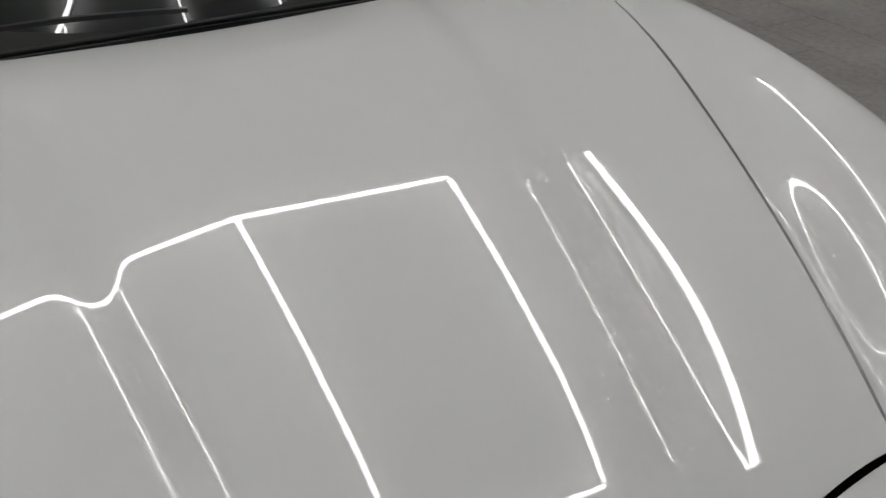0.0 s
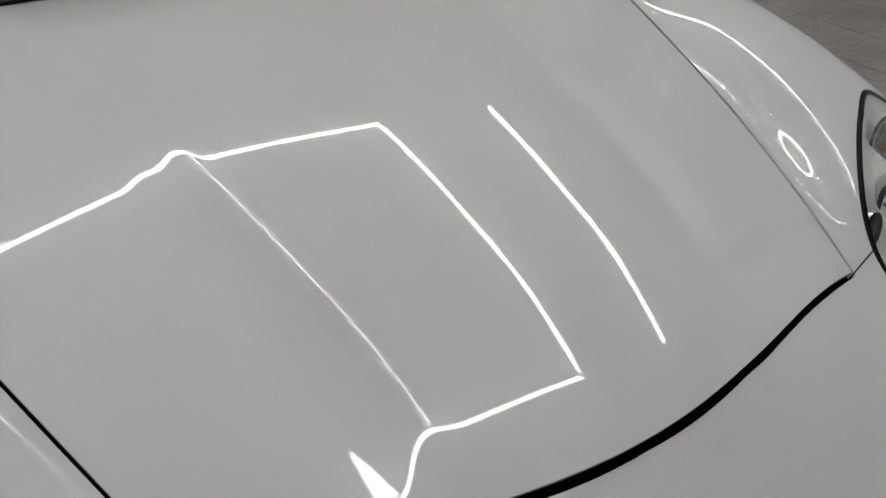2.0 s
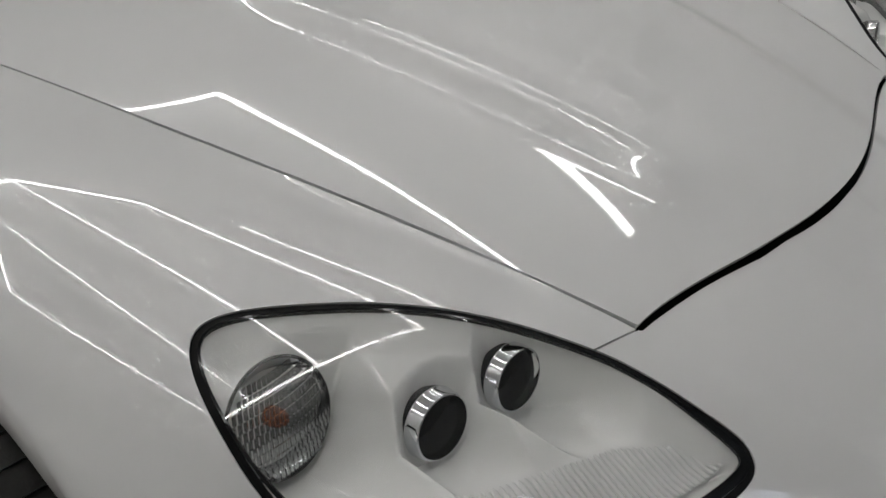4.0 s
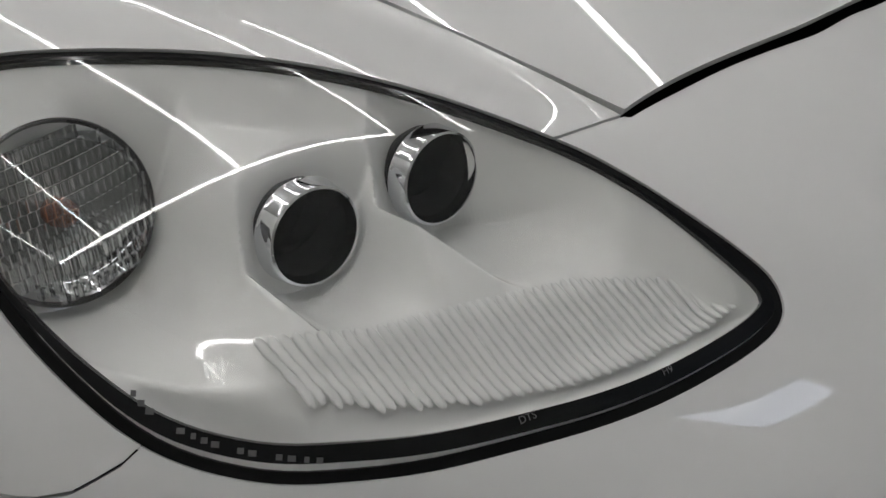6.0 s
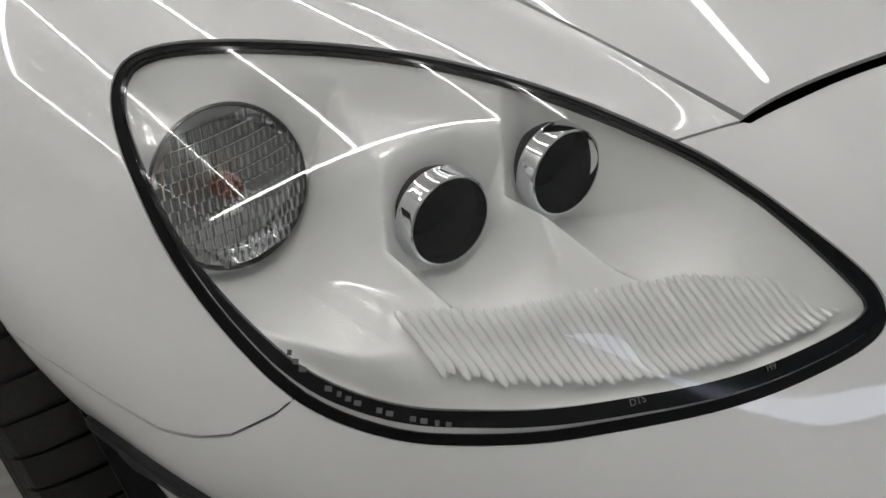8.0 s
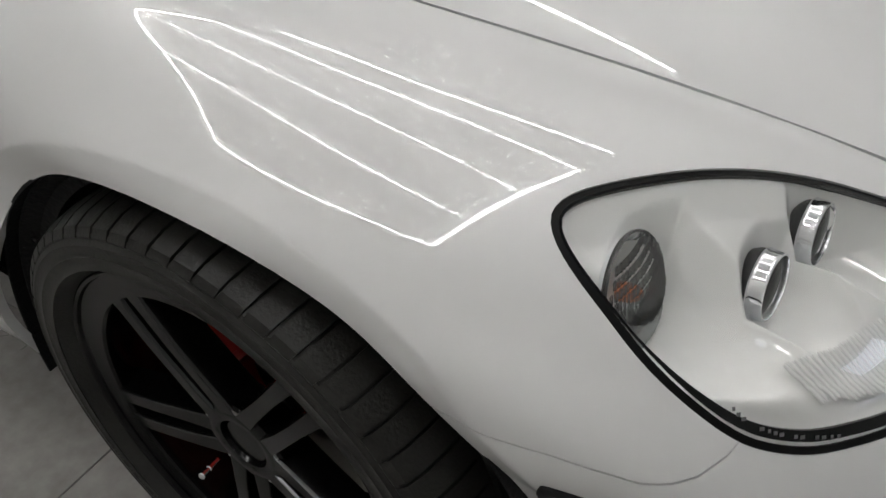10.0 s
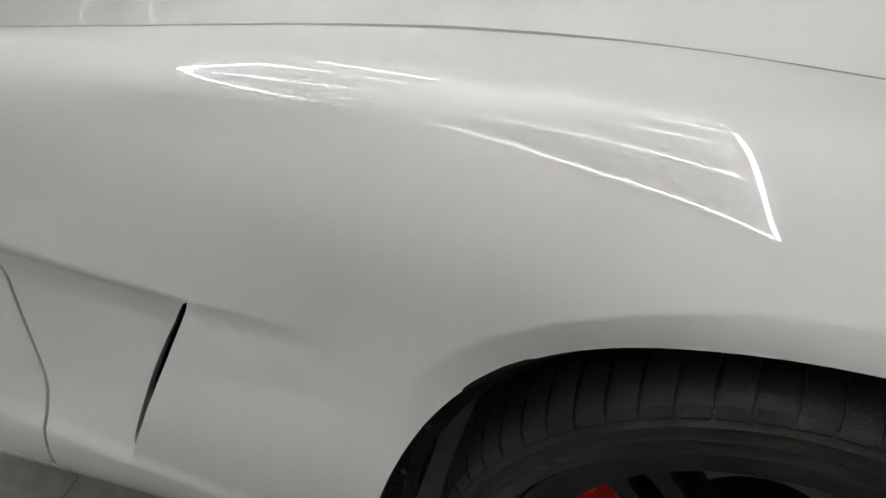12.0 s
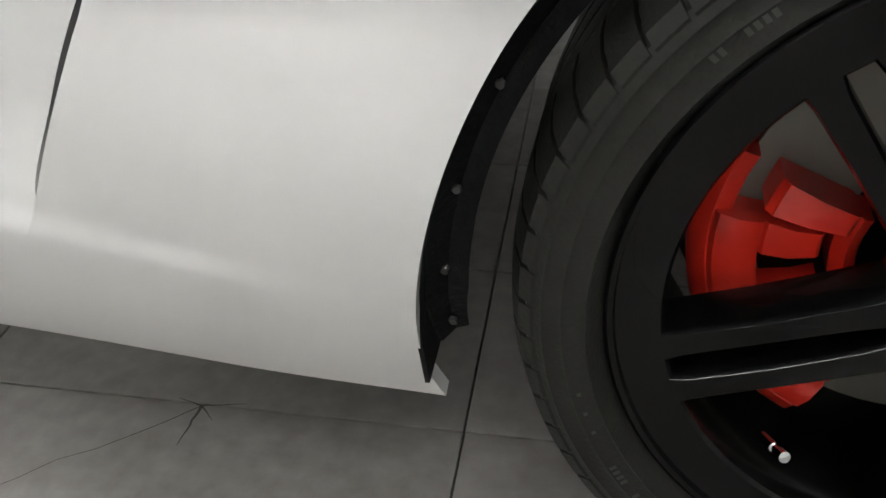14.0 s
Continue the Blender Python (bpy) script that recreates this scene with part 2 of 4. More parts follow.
# the nose, ahead of the lamps: the last stations but one of each guide
NOSE = {
    "centre": ((0.620, 0.0000, 0.6193), (0.800, 0.0000, 0.5410)),
    "dome": ((0.620, 0.1400, 0.6136), (0.800, 0.1200, 0.5340)),
    "foot": ((0.620, 0.3200, 0.6095), (0.800, 0.2400, 0.5240)),
    "lane": ((0.620, 0.3700, 0.6054), (0.800, 0.2800, 0.5170)),
    "seam": ((0.620, 0.4100, 0.6060), (0.800, 0.3100, 0.5120)),
    "crest": ((0.620, 0.4549, 0.5979), (0.800, 0.3500, 0.5030)),
    "ridge": ((0.620, 0.5650, 0.5715), (0.800, 0.4200, 0.4830)),
    "brow": ((0.620, 0.6450, 0.5510), (0.800, 0.4680, 0.4600)),
    "arch": ((0.620, 0.7060, 0.5160), (0.800, 0.5050, 0.4300)),
    "belt": ((0.620, 0.7420, 0.4600), (0.800, 0.5300, 0.3880)),
    "flank": ((0.620, 0.7500, 0.3900), (0.800, 0.5400, 0.3600)),
    "sill": ((0.620, 0.7500, 0.3000), (0.800, 0.5400, 0.2900)),
}


def spline(knots, values, at):
    """Natural cubic spline through values (n, k) at knots (n), at the places at."""
    h, n = np.diff(knots), len(knots)
    a, rhs = np.eye(n), np.zeros_like(values)
    for i in range(1, n - 1):
        a[i, i - 1:i + 2] = h[i - 1], 2 * (h[i - 1] + h[i]), h[i]
        rhs[i] = 6 * ((values[i + 1] - values[i]) / h[i] - (values[i] - values[i - 1]) / h[i - 1])
    m = np.linalg.solve(a, rhs)
    i = np.clip(np.searchsorted(knots, at) - 1, 0, n - 2)
    l, r = (at - knots[i])[:, None], (knots[i + 1] - at)[:, None]
    hh = h[i][:, None]
    return (m[i] * r**3 + m[i + 1] * l**3) / (6 * hh) + (values[i] / hh - m[i] * hh / 6) * r + (values[i + 1] / hh - m[i + 1] * hh / 6) * l


def smooth(a, b, v):
    t = np.clip((v - a) / (b - a), 0, 1)
    return t * t * (3 - 2 * t)


CREASE, CREASE_AT, CREASE_HALF, CREASE_SLOPE = 0.0118, 0.2522, 0.0300, -0.15
KNOTS = np.array([0.0000, 0.1400, 0.3305, 0.4575, 0.5851, 0.6729, 0.7440, 0.7861, 0.9020, 1.0188, 1.1500, 1.2761, 1.4329])
LENGTHS = np.array([0, .55, .95, 1.2, 1.4, 1.65, 1.86, 2.04, 2.27, 2.62])


def body_grid(rows, columns, hood=False):
    """Points (rows, columns, 3) as x, w, z: rows from door to nose, columns from the centre line to the hem."""
    s = np.linspace(0, LENGTHS[-1], rows)
    at = np.linspace(0, KNOTS[-1], columns)
    sets = []
    for nose in (False, True):
        g = np.array([GUIDES[k] for k in GUIDES], float)
        if nose:
            for i, k in enumerate(GUIDES):
                if k in NOSE:
                    g[i, 7:9] = NOSE[k]
        lines = np.stack([spline(LENGTHS, c, s) for c in g], 1)
        p = []
        for r in range(rows):
            own = np.concatenate([[0], np.cumsum(np.linalg.norm(np.diff(lines[r], axis=0), axis=1) + .004)])
            own *= KNOTS[-1] / own[-1]
            knots = KNOTS + (own - KNOTS) * float(smooth(LENGTHS[6] - .02, LENGTHS[7] - .03, s[r])) * nose
            if hood:
                u = at[at < KNOTS[5]]
                edge = smooth(KNOTS[2] + .03, KNOTS[4], u)[:, None]
                p.append(spline(knots, lines[r], u) * (1 - edge) + spline(knots[:5], lines[r][:5], u) * edge)
            else:
                p.append(spline(knots, lines[r], at))
        sets.append(np.stack(p))
    b = smooth(LENGTHS[6] + .0, LENGTHS[7] - .03, s)[:, None, None]
    p = sets[0] * (1 - b) + sets[1] * b
    mid = CREASE_AT + CREASE_SLOPE * (p[..., 0] - .2)
    fade = 1 - np.clip((p[..., 0] - .45) / .35, 0, 1)
    p[..., 2] += CREASE * fade * smooth(mid + CREASE_HALF, mid - CREASE_HALF, np.abs(p[..., 1]))
    return p


ARCH_TURNS = np.radians(np.linspace(-12, 192, 10))
ARCH_RADII = np.array([0.3646, 0.3829, 0.3958, 0.4030, 0.4057, 0.4054, 0.4040, 0.3998, 0.3940, 0.4010])


def arch_field(x, z):
    """Distance outside the wheel opening, whose radius varies slowly round it."""
    turn = np.arctan2(z - .29, x + .023)
    turn = np.where(turn < -math.pi / 2, turn + 2 * math.pi, turn)
    edge = spline(ARCH_TURNS, ARCH_RADII[:, None], np.clip(turn, ARCH_TURNS[0], ARCH_TURNS[-1]).ravel())[:, 0]
    return np.hypot(x + .023, z - .29) - edge.reshape(np.shape(x))


def shoulder_line(x):
    return np.interp(x, (-1.4, -.85, -.594, -.43, -.2), (.727, .650, .609, .598, .598))


def cove(x, z):
    """How deep the flank is pressed in behind the vent."""
    top = shoulder_line(x) - z
    return .026 * smooth(-.004, .075, top) * smooth(.345, .45, z) * (.62 + .38 * smooth(-.95, -.70, x))


def flank_shape(p):
    """Presses the soft creases into the flank and turns the wheel arch's edge in."""
    x, w, z = p[..., 0], p[..., 1], p[..., 2]
    side = smooth(.78, .85, w)
    top = shoulder_line(x) - z
    groove = .0075 * smooth(-.36, -.57, x) * smooth(0, .028, top) * smooth(.12, .03, top)
    ledge = .0055 * smooth(-.40, -.60, x) * smooth(.012, -.012, z - (.319 - (x + .464) * .17))
    turn = .015 * np.clip(1 - arch_field(x, z) / .040, 0, 1) * smooth(-.42, -.28, x) * smooth(.30, .42, z)
    q = p.copy()
    q[..., 1] = w + side * (ledge - groove - turn)
    return q


# the bonnet's height: spline weights along the car (rows) of even powers across it, and a raised centre
HOOD = np.array([
    (0.5894, 0.1610, -0.0468, 0.0130),
    (0.6922, 0.1148, -0.0608, 0.0195),
    (0.7679, 0.0742, -0.0630, 0.0224),
    (0.8164, 0.0390, -0.0534, 0.0216),
    (0.8374, 0.0090, -0.0325, 0.0168),
    (0.8305, -0.0174, -0.0023, 0.0052),
    (0.8005, -0.0413, 0.0343, -0.0162),
    (0.7624, -0.0612, 0.0766, -0.0481),
    (0.7110, -0.0810, 0.1228, -0.0890),
    (0.6437, -0.1025, 0.1724, -0.1363),
    (0.5609, -0.1259, 0.2254, -0.1887),
    (0.4626, -0.1513, 0.2818, -0.2455),
])
RAISE, RAISE_AT, RAISE_HALF, RAISE_SLOPE, RAISE_END = 0.0118, 0.2565, 0.0515, -0.1554, 0.2735


def bspline(v, start, step, count):
    """Weights (len(v), count) of uniform cubic B-splines."""
    f = (v - start) / step
    i = np.clip(np.floor(f).astype(int), 0, count - 4)
    f = np.clip(f - i, -.5, 1.5)
    w = np.stack([(1 - f)**3, 3 * f**3 - 6 * f**2 + 4, -3 * f**3 + 3 * f**2 + 3 * f + 1, f**3], -1) / 6
    m = np.zeros((len(v), count))
    for j in range(4):
        m[np.arange(len(v)), i + j] = w[:, j]
    return m


def ease(v):
    v = np.clip(v, 0, 1)
    return v**3 * (10 - 15 * v + 6 * v * v)


def hood_height(x, w):
    q = (w / .6)**2
    rows = bspline(x, -1.0, .2, 12) @ HOOD
    z = rows[:, 0] + rows[:, 1] * q + rows[:, 2] * q**2 + rows[:, 3] * q**3
    mid = RAISE_AT + RAISE_SLOPE * (x - .2)
    return z + RAISE * (1 - ease((x - RAISE_END) / .45)) * ease((mid + RAISE_HALF - np.abs(w)) / (2 * RAISE_HALF))


# slow swells of the wing's surface in millimetres: spline weights along the car (rows) and round the wing
SWELL = np.array([
    (-2.3, 17.5, -14.1, -22.1, 6.7, -34.8, -4.3, -7.5, 0.2),
    (-30.0, 8.7, -4.4, -2.8, -1.2, -1.7, 6.2, -8.9, 20.0),
    (-44.4, 14.7, -9.1, -6.9, -2.6, -7.4, 10.4, -19.5, 56.1),
    (12.1, 0.9, -9.0, -25.2, -21.4, -20.3, -8.5, -1.7, -71.2),
    (45.2, -4.9, 2.4, -25.3, -19.8, -19.6, -33.8, -13.6, -113.5),
    (-38.7, 3.9, -1.7, -2.4, -3.7, -11.0, 9.4, -7.0, 19.9),
    (-16.5, 14.1, -15.7, -3.9, -23.3, 2.9, -8.8, -1.4, -41.3),
    (4.5, -1.1, 4.2, -8.4, -1.7, -8.4, 34.9, 59.9, 150.6),
    (46.7, -11.0, 9.7, 1.6, 6.4, 1.0, 4.5, -16.7, -117.5),
    (40.4, 30.4, 5.4, 1.1, -0.0, 5.4, -3.9, -7.8, -99.6),
    (14.6, 35.1, -179.2, -255.4, -283.8, 2.8, 22.9, 45.5, 13.1),
])


def swell(rows, columns):
    s, u = np.linspace(0, LENGTHS[-1], rows), np.linspace(0, KNOTS[-1], columns)
    a = bspline(np.clip(s, .30, 2.0), .30, .2125, 11) * (smooth(.25, .5, s) * smooth(1.97, 1.74, s))[:, None]
    b = bspline(np.clip(u, .585, 1.095), .585, .085, 9) * (smooth(1.2, 1.02, u) * smooth(.40, .50, u))[:, None]
    return a @ SWELL @ b.T * .001


# ---- cutting the loft into panels ----
class Patch:
    """A sheet of faces that can be cut along the zero of a field."""

    def __init__(self, verts, faces, normals):
        self.v, self.f, self.n = verts, faces, normals

    def clip(self, value):
        """The part where the values at the vertices are positive."""
        v, n, made, faces = list(self.v), list(self.n), {}, []
        for f in self.f:
            s = [value[i] for i in f]
            if min(s) >= 0:
                faces.append(f)
                continue
            if max(s) < 0:
                continue
            out = []
            for k, i in enumerate(f):
                j = f[(k + 1) % len(f)]
                a, b = value[i], value[j]
                if a >= 0:
                    out.append(i)
                if (a >= 0) != (b >= 0):
                    key = (min(i, j), max(i, j))
                    if key not in made:
                        t = a / (a - b)
                        made[key] = len(v)
                        v.append(v[i] + (v[j] - v[i]) * t)
                        m = n[i] + (n[j] - n[i]) * t
                        n.append(m / np.linalg.norm(m))
                    out.append(made[key])
            if len(out) > 2:
                faces.append(tuple(out))
        used = sorted({i for f in faces for i in f})
        to = {i: k for k, i in enumerate(used)}
        return Patch(np.array([v[i] for i in used]), [tuple(to[i] for i in f) for f in faces], np.array([n[i] for i in used]))

    def tidy(self):
        """Drops corners that fall together and faces without area."""
        faces = []
        for f in self.f:
            g = [i for k, i in enumerate(f) if i != f[k - 1]]
            if len(set(g)) == len(g) > 2:
                faces.append(tuple(g))
        self.f = faces
        return self

    def normals(self):
        """Normals worked out anew from the faces."""
        n = np.zeros_like(self.v)
        for f in self.f:
            p = self.v[list(f)]
            a = sum(np.cross(p[k] - p[0], p[k + 1] - p[0]) for k in range(1, len(f) - 1))
            for i in f:
                n[i] -= a
        n /= np.linalg.norm(n, axis=1, keepdims=True) + 1e-12
        flip = (n * self.n).sum(1) < 0
        n[flip] *= -1
        return n

    def rim(self):
        """Edges with one face only, in the face's order."""
        seen = set()
        for f in self.f:
            for k, i in enumerate(f):
                seen.add((i, f[(k + 1) % len(f)]))
        return [e for e in seen if (e[1], e[0]) not in seen]


def join(a, b):
    """Two sheets as one; points that fall together become one."""
    key = {tuple(np.round(p, 5)): i for i, p in enumerate(a.v)}
    v, n, to = list(a.v), list(a.n), []
    for p, m in zip(b.v, b.n):
        k = tuple(np.round(p, 5))
        if k in key:
            to.append(key[k])
        else:
            to.append(len(v))
            v.append(p)
            n.append(m)
    return Patch(np.array(v), a.f + [tuple(to[i] for i in f) for f in b.f], np.array(n)).tidy()


def panel(name, patch, material, parent, mirror=False, both=False, lip=.014, label="", skip=None):
    """A body panel with turned-in edges. mirror: on the left; both: right and left joined on the centre line."""
    sides = (1, -1) if both else ((-1,) if mirror else (1,))
    verts, faces, normals, hard = [], [], [], []
    for s in sides:
        base = len(verts)
        for p, n in zip(patch.v, patch.n):
            verts.append((p[0], -s * p[1], p[2]))
            normals.append((n[0], -s * n[1], n[2]))
        for f in patch.f:
            g = tuple(base + i for i in f)
            faces.append(g if s > 0 else g[::-1])
        if lip:
            at = {}
            for i, j in patch.rim():
                if both and abs(patch.v[i][1]) < 1e-4 and abs(patch.v[j][1]) < 1e-4:
                    continue
                ids = []
                for k in (i, j):
                    if k not in at:
                        p, n = patch.v[k], patch.n[k]
                        at[k] = []
                        for deep in (0, lip):
                            q = p - n * deep
                            at[k].append(len(verts))
                            verts.append((q[0], -s * q[1], q[2]))
                            normals.append((0, 0, 1))
                    ids.append(at[k])
                g = (ids[1][0], ids[0][0], ids[0][1], ids[1][1])
                hard.append(len(faces))
                faces.append(g if s > 0 else g[::-1])
    me = bpy.data.meshes.new(name)
    me.from_pydata([tuple(map(float, v)) for v in verts], [], faces)
    me.materials.append(material)
    me.validate()
    me.shade_smooth()
    flat = set(hard)
    loops = []
    for p in me.polygons:
        for vi in p.vertices:
            loops.append(tuple(p.normal) if p.index in flat else normals[vi])
    if len(me.polygons) == len(faces):
        me.normals_split_custom_set(loops)
    else:
        print('PANEL', name, len(me.polygons), len(faces))
    return put(name, me, parent, label)


def outline_field(poly, x, w):
    """Signed distance to a closed plan outline, positive inside."""
    p = np.stack([x, w], -1)[:, None]
    a, b = poly[None], np.roll(poly, -1, 0)[None]
    ab = b - a
    t = np.clip(((p - a) * ab).sum(-1) / (ab**2).sum(-1), 0, 1)
    d = np.linalg.norm(p - a - t[..., None] * ab, axis=-1).min(1)
    ya, yb = a[..., 1], b[..., 1]
    cross = ((ya > p[..., 1]) != (yb > p[..., 1])) & (p[..., 0] < (b[..., 0] - a[..., 0]) * (p[..., 1] - ya) / (yb - ya + 1e-12) + a[..., 0])
    return np.where(cross.sum(1) % 2 == 1, d, -d)


def round_loop(points, steps):
    """A smooth closed curve through points."""
    p = np.array(points, float)
    n = len(p)
    out = []
    for i in range(n):
        a, b, c, d = p[i - 1], p[i], p[(i + 1) % n], p[(i + 2) % n]
        for k in range(steps):
            t = k / steps
            out.append(.5 * (2 * b + (c - a) * t + (2 * a - 5 * b + 4 * c - d) * t * t + (3 * b - a - 3 * c + d) * t**3))
    return np.array(out)


LAMP_LOOP = round_loop([(0.2903, 0.7627), (0.3018, 0.7331), (0.3348, 0.6828), (0.3703, 0.6338), (0.4169, 0.5785), (0.4683, 0.5282), (0.5168, 0.4940), (0.5615, 0.4765), (0.6019, 0.4646), (0.6370, 0.4552), (0.6580, 0.4529), (0.6720, 0.4619), (0.6740, 0.4813), (0.6649, 0.5187), (0.6459, 0.5748), (0.6208, 0.6311), (0.5856, 0.6961), (0.5514, 0.7429), (0.5197, 0.7743), (0.4821, 0.7989), (0.4402, 0.8112), (0.3923, 0.8152), (0.3517, 0.8089), (0.3175, 0.7977), (0.2961, 0.7825)], 4)


def seam_w(x):
    d = .529 - x
    return .435 + .331 * d - .057 * d**2 - .004 * d**3


def hood_field(x, w):
    q = 1 - (w / .435) ** 2
    q4 = 1 - (w / .435) ** 4
    front = .529 + .133 * q - .064 * q4
    rear = -.569 - .9 * np.maximum(w - .30, 0) ** 1.5 - 3 * np.maximum(w - .60, 0)
    return np.minimum(np.minimum((seam_w(x) - w) * .95, front - x), x - rear), front - x


def fender_field(x, w, z):
    zs = np.interp(x, (.2, .244, .294, .355, .400, .425, .444, .461, .479, .50), (.583, .585, .590, .589, .580, .573, .573, .577, .592, .66))
    low = np.minimum(z - zs, .50 - x)
    top = np.minimum(np.minimum(z - .60, w - .433), .515 + (.491 - w) * .25 - x)
    return np.maximum(low, top)


def door_x(z):
    return np.interp(z, (.15, .219, .276, .354, .42, .47, .60, .66, .75, .9), (-.888, -.867, -.850, -.826, -.814, -.814, -.822, -.827, -.825, -.829))


def vent_line(z):
    return -.594 - (.603 - z) * .467


def vent_half(z):
    t = np.clip((.603 - z) / (.603 - .376), 0, 1)
    return .0080 * np.sqrt(t * (1 - t) * 4)


GAP_HALF = .0022
grid = flank_shape(body_grid(340, 260))
rows_n, cols_n = grid.shape[:2]
dx, du = np.gradient(grid, axis=0), np.gradient(grid, axis=1)
nor = np.cross(dx, du)
nor /= np.linalg.norm(nor, axis=-1, keepdims=True) + 1e-12
grid = grid + swell(rows_n, cols_n)[..., None] * nor
nor = np.cross(np.gradient(grid, axis=0), np.gradient(grid, axis=1))
nor /= np.linalg.norm(nor, axis=-1, keepdims=True) + 1e-12
nor[:, 0, 1] = 0
sheet = Patch(grid.reshape(-1, 3), [(r * cols_n + c, r * cols_n + c + 1, (r + 1) * cols_n + c + 1, (r + 1) * cols_n + c) for r in range(rows_n - 1) for c in range(cols_n - 1)], nor.reshape(-1, 3))


def field(patch, fn):
    return fn(patch.v[:, 0], patch.v[:, 1], patch.v[:, 2])


def lamp_dist(x, w, z):
    d = np.full(len(x), -1.)
    near = (x > .2) & (x < .76) & (w > .36) & (w < .9) & (z > .45)
    d[near] = outline_field(LAMP_LOOP, x[near], w[near])
    return d


car = thing("sports_car", "glossy white low sports car parked on the tiled floor", "car")

hood_grid = body_grid(340, 260, hood=True)
hood_grid[..., 2] = hood_height(hood_grid[..., 0].ravel(), hood_grid[..., 1].ravel()).reshape(hood_grid.shape[:2])
hn = np.cross(np.gradient(hood_grid, axis=0), np.gradient(hood_grid, axis=1))
hn /= np.linalg.norm(hn, axis=-1, keepdims=True) + 1e-12
hn[:, 0, 1] = 0
hc = hood_grid.shape[1]
hood_sheet = Patch(hood_grid.reshape(-1, 3), [(r * hc + c, r * hc + c + 1, (r + 1) * hc + c + 1, (r + 1) * hc + c) for r in range(rows_n - 1) for c in range(hc - 1)], hn.reshape(-1, 3))
hood_half = hood_sheet.clip(field(hood_sheet, lambda x, w, z: hood_field(x, w)[0] - GAP_HALF))
rest = sheet.clip(field(sheet, lambda x, w, z: -hood_field(x, w)[0] - np.where((hood_field(x, w)[1] < .02) & (w < .436), .0036, GAP_HALF)))
lamp_patch = rest.clip(field(rest, lambda x, w, z: lamp_dist(x, w, z)))
rest = rest.clip(field(rest, lambda x, w, z: -lamp_dist(x, w, z)))
rest = rest.clip(field(rest, lambda x, w, z: np.where(w > .55, arch_field(x, z), .1)))
rest = rest.clip(field(rest, lambda x, w, z: np.maximum(w - seam_w(np.maximum(x, -1.2)) + .02, x)))
front = rest.clip(field(rest, lambda x, w, z: -fender_field(x, w, z) - .001))
front = front.clip(field(front, lambda x, w, z: x - .15))
side = rest.clip(field(rest, lambda x, w, z: np.maximum(fender_field(x, w, z), .15 - x) - .001))
ahead = side.clip(field(side, lambda x, w, z: x - vent_line(z)))
behind = side.clip(field(side, lambda x, w, z: vent_line(z) - x))
slit = behind.clip(field(behind, lambda x, w, z: vent_line(z) - 2 * vent_half(z) - x))
hollow = smooth(.80, .85, slit.v[:, 1]) * cove(slit.v[:, 0], slit.v[:, 2])
slit.v[:, 1] -= hollow
slit.n = slit.normals()
fender = join(ahead, slit.clip(field(slit, lambda x, w, z: x - door_x(z) - GAP_HALF)))
side = slit
door = side.clip(field(side, lambda x, w, z: np.minimum(door_x(z) - x - GAP_HALF, z - .272 - (-.831 - x) * .09)))
sill = side.clip(field(side, lambda x, w, z: np.minimum(door_x(z) - x - GAP_HALF, -(z - .266 - (-.831 - x) * .09))))

panel("hood", hood_half, PAINT, car, both=True, lip=.006, label="white bonnet with a raised centre")
panel("front_bumper", front, PAINT, car, both=True, lip=.006)
for flip in (False, True):
    panel("fender", fender, PAINT, car, mirror=flip)
    panel("door", door, PAINT, car, mirror=flip)
    panel("sill", sill, PAINT, car, mirror=flip)

# an added dark shell under the panels closes the gaps and paints their shade
inner_grid = grid - nor * (.022 + .05 * smooth(.66, .76, grid[..., 1]) * smooth(-.25, -.45, grid[..., 0]))[..., None]
inner_grid[:, 0, 1] = 0
inner_grid[..., 2] = np.where((grid[..., 2] > .74) & (grid[..., 0] < -.25), np.minimum(inner_grid[..., 2], grid[..., 2] - .03), inner_grid[..., 2])
inner = Patch(inner_grid.reshape(-1, 3), sheet.f, sheet.n)
inner = inner.clip(np.minimum(np.where(inner.v[:, 1] > .5, arch_field(inner.v[:, 0], inner.v[:, 2]) - .004, .1), np.minimum(-lamp_dist(*inner.v.T) - .0, inner.v[:, 2] - .20)))
inner = inner.clip(np.minimum(.86 - inner.v[:, 0], inner.v[:, 0] + .70 + 10 * np.maximum(inner.v[:, 1] - .72, 0)))
inner = inner.clip(np.where((inner.v[:, 0] < -.3) & (inner.v[:, 2] > .66), .77 - inner.v[:, 1], .1))
panel("gap_shade_shell", inner, GAP, car, both=True, lip=0)


def surface_at(px, pw):
    """The body's point and normal over a place in plan."""
    k = (np.abs(grid[..., 0] - px) + np.abs(grid[..., 1] - pw) + 9 * (grid[..., 2] < .40)).argmin()
    r, c = divmod(int(k), cols_n)
    p, n = grid[r, c], nor[r, c]
    z = p[2] - (n[0] * (px - p[0]) + n[1] * (pw - p[1])) / n[2]
    return np.array([px, pw, z]), n


# ---- headlights ----
def turned(axis, at):
    return Matrix.Translation(at) @ Vector(axis).to_track_quat("Z", "Y").to_matrix().to_4x4()


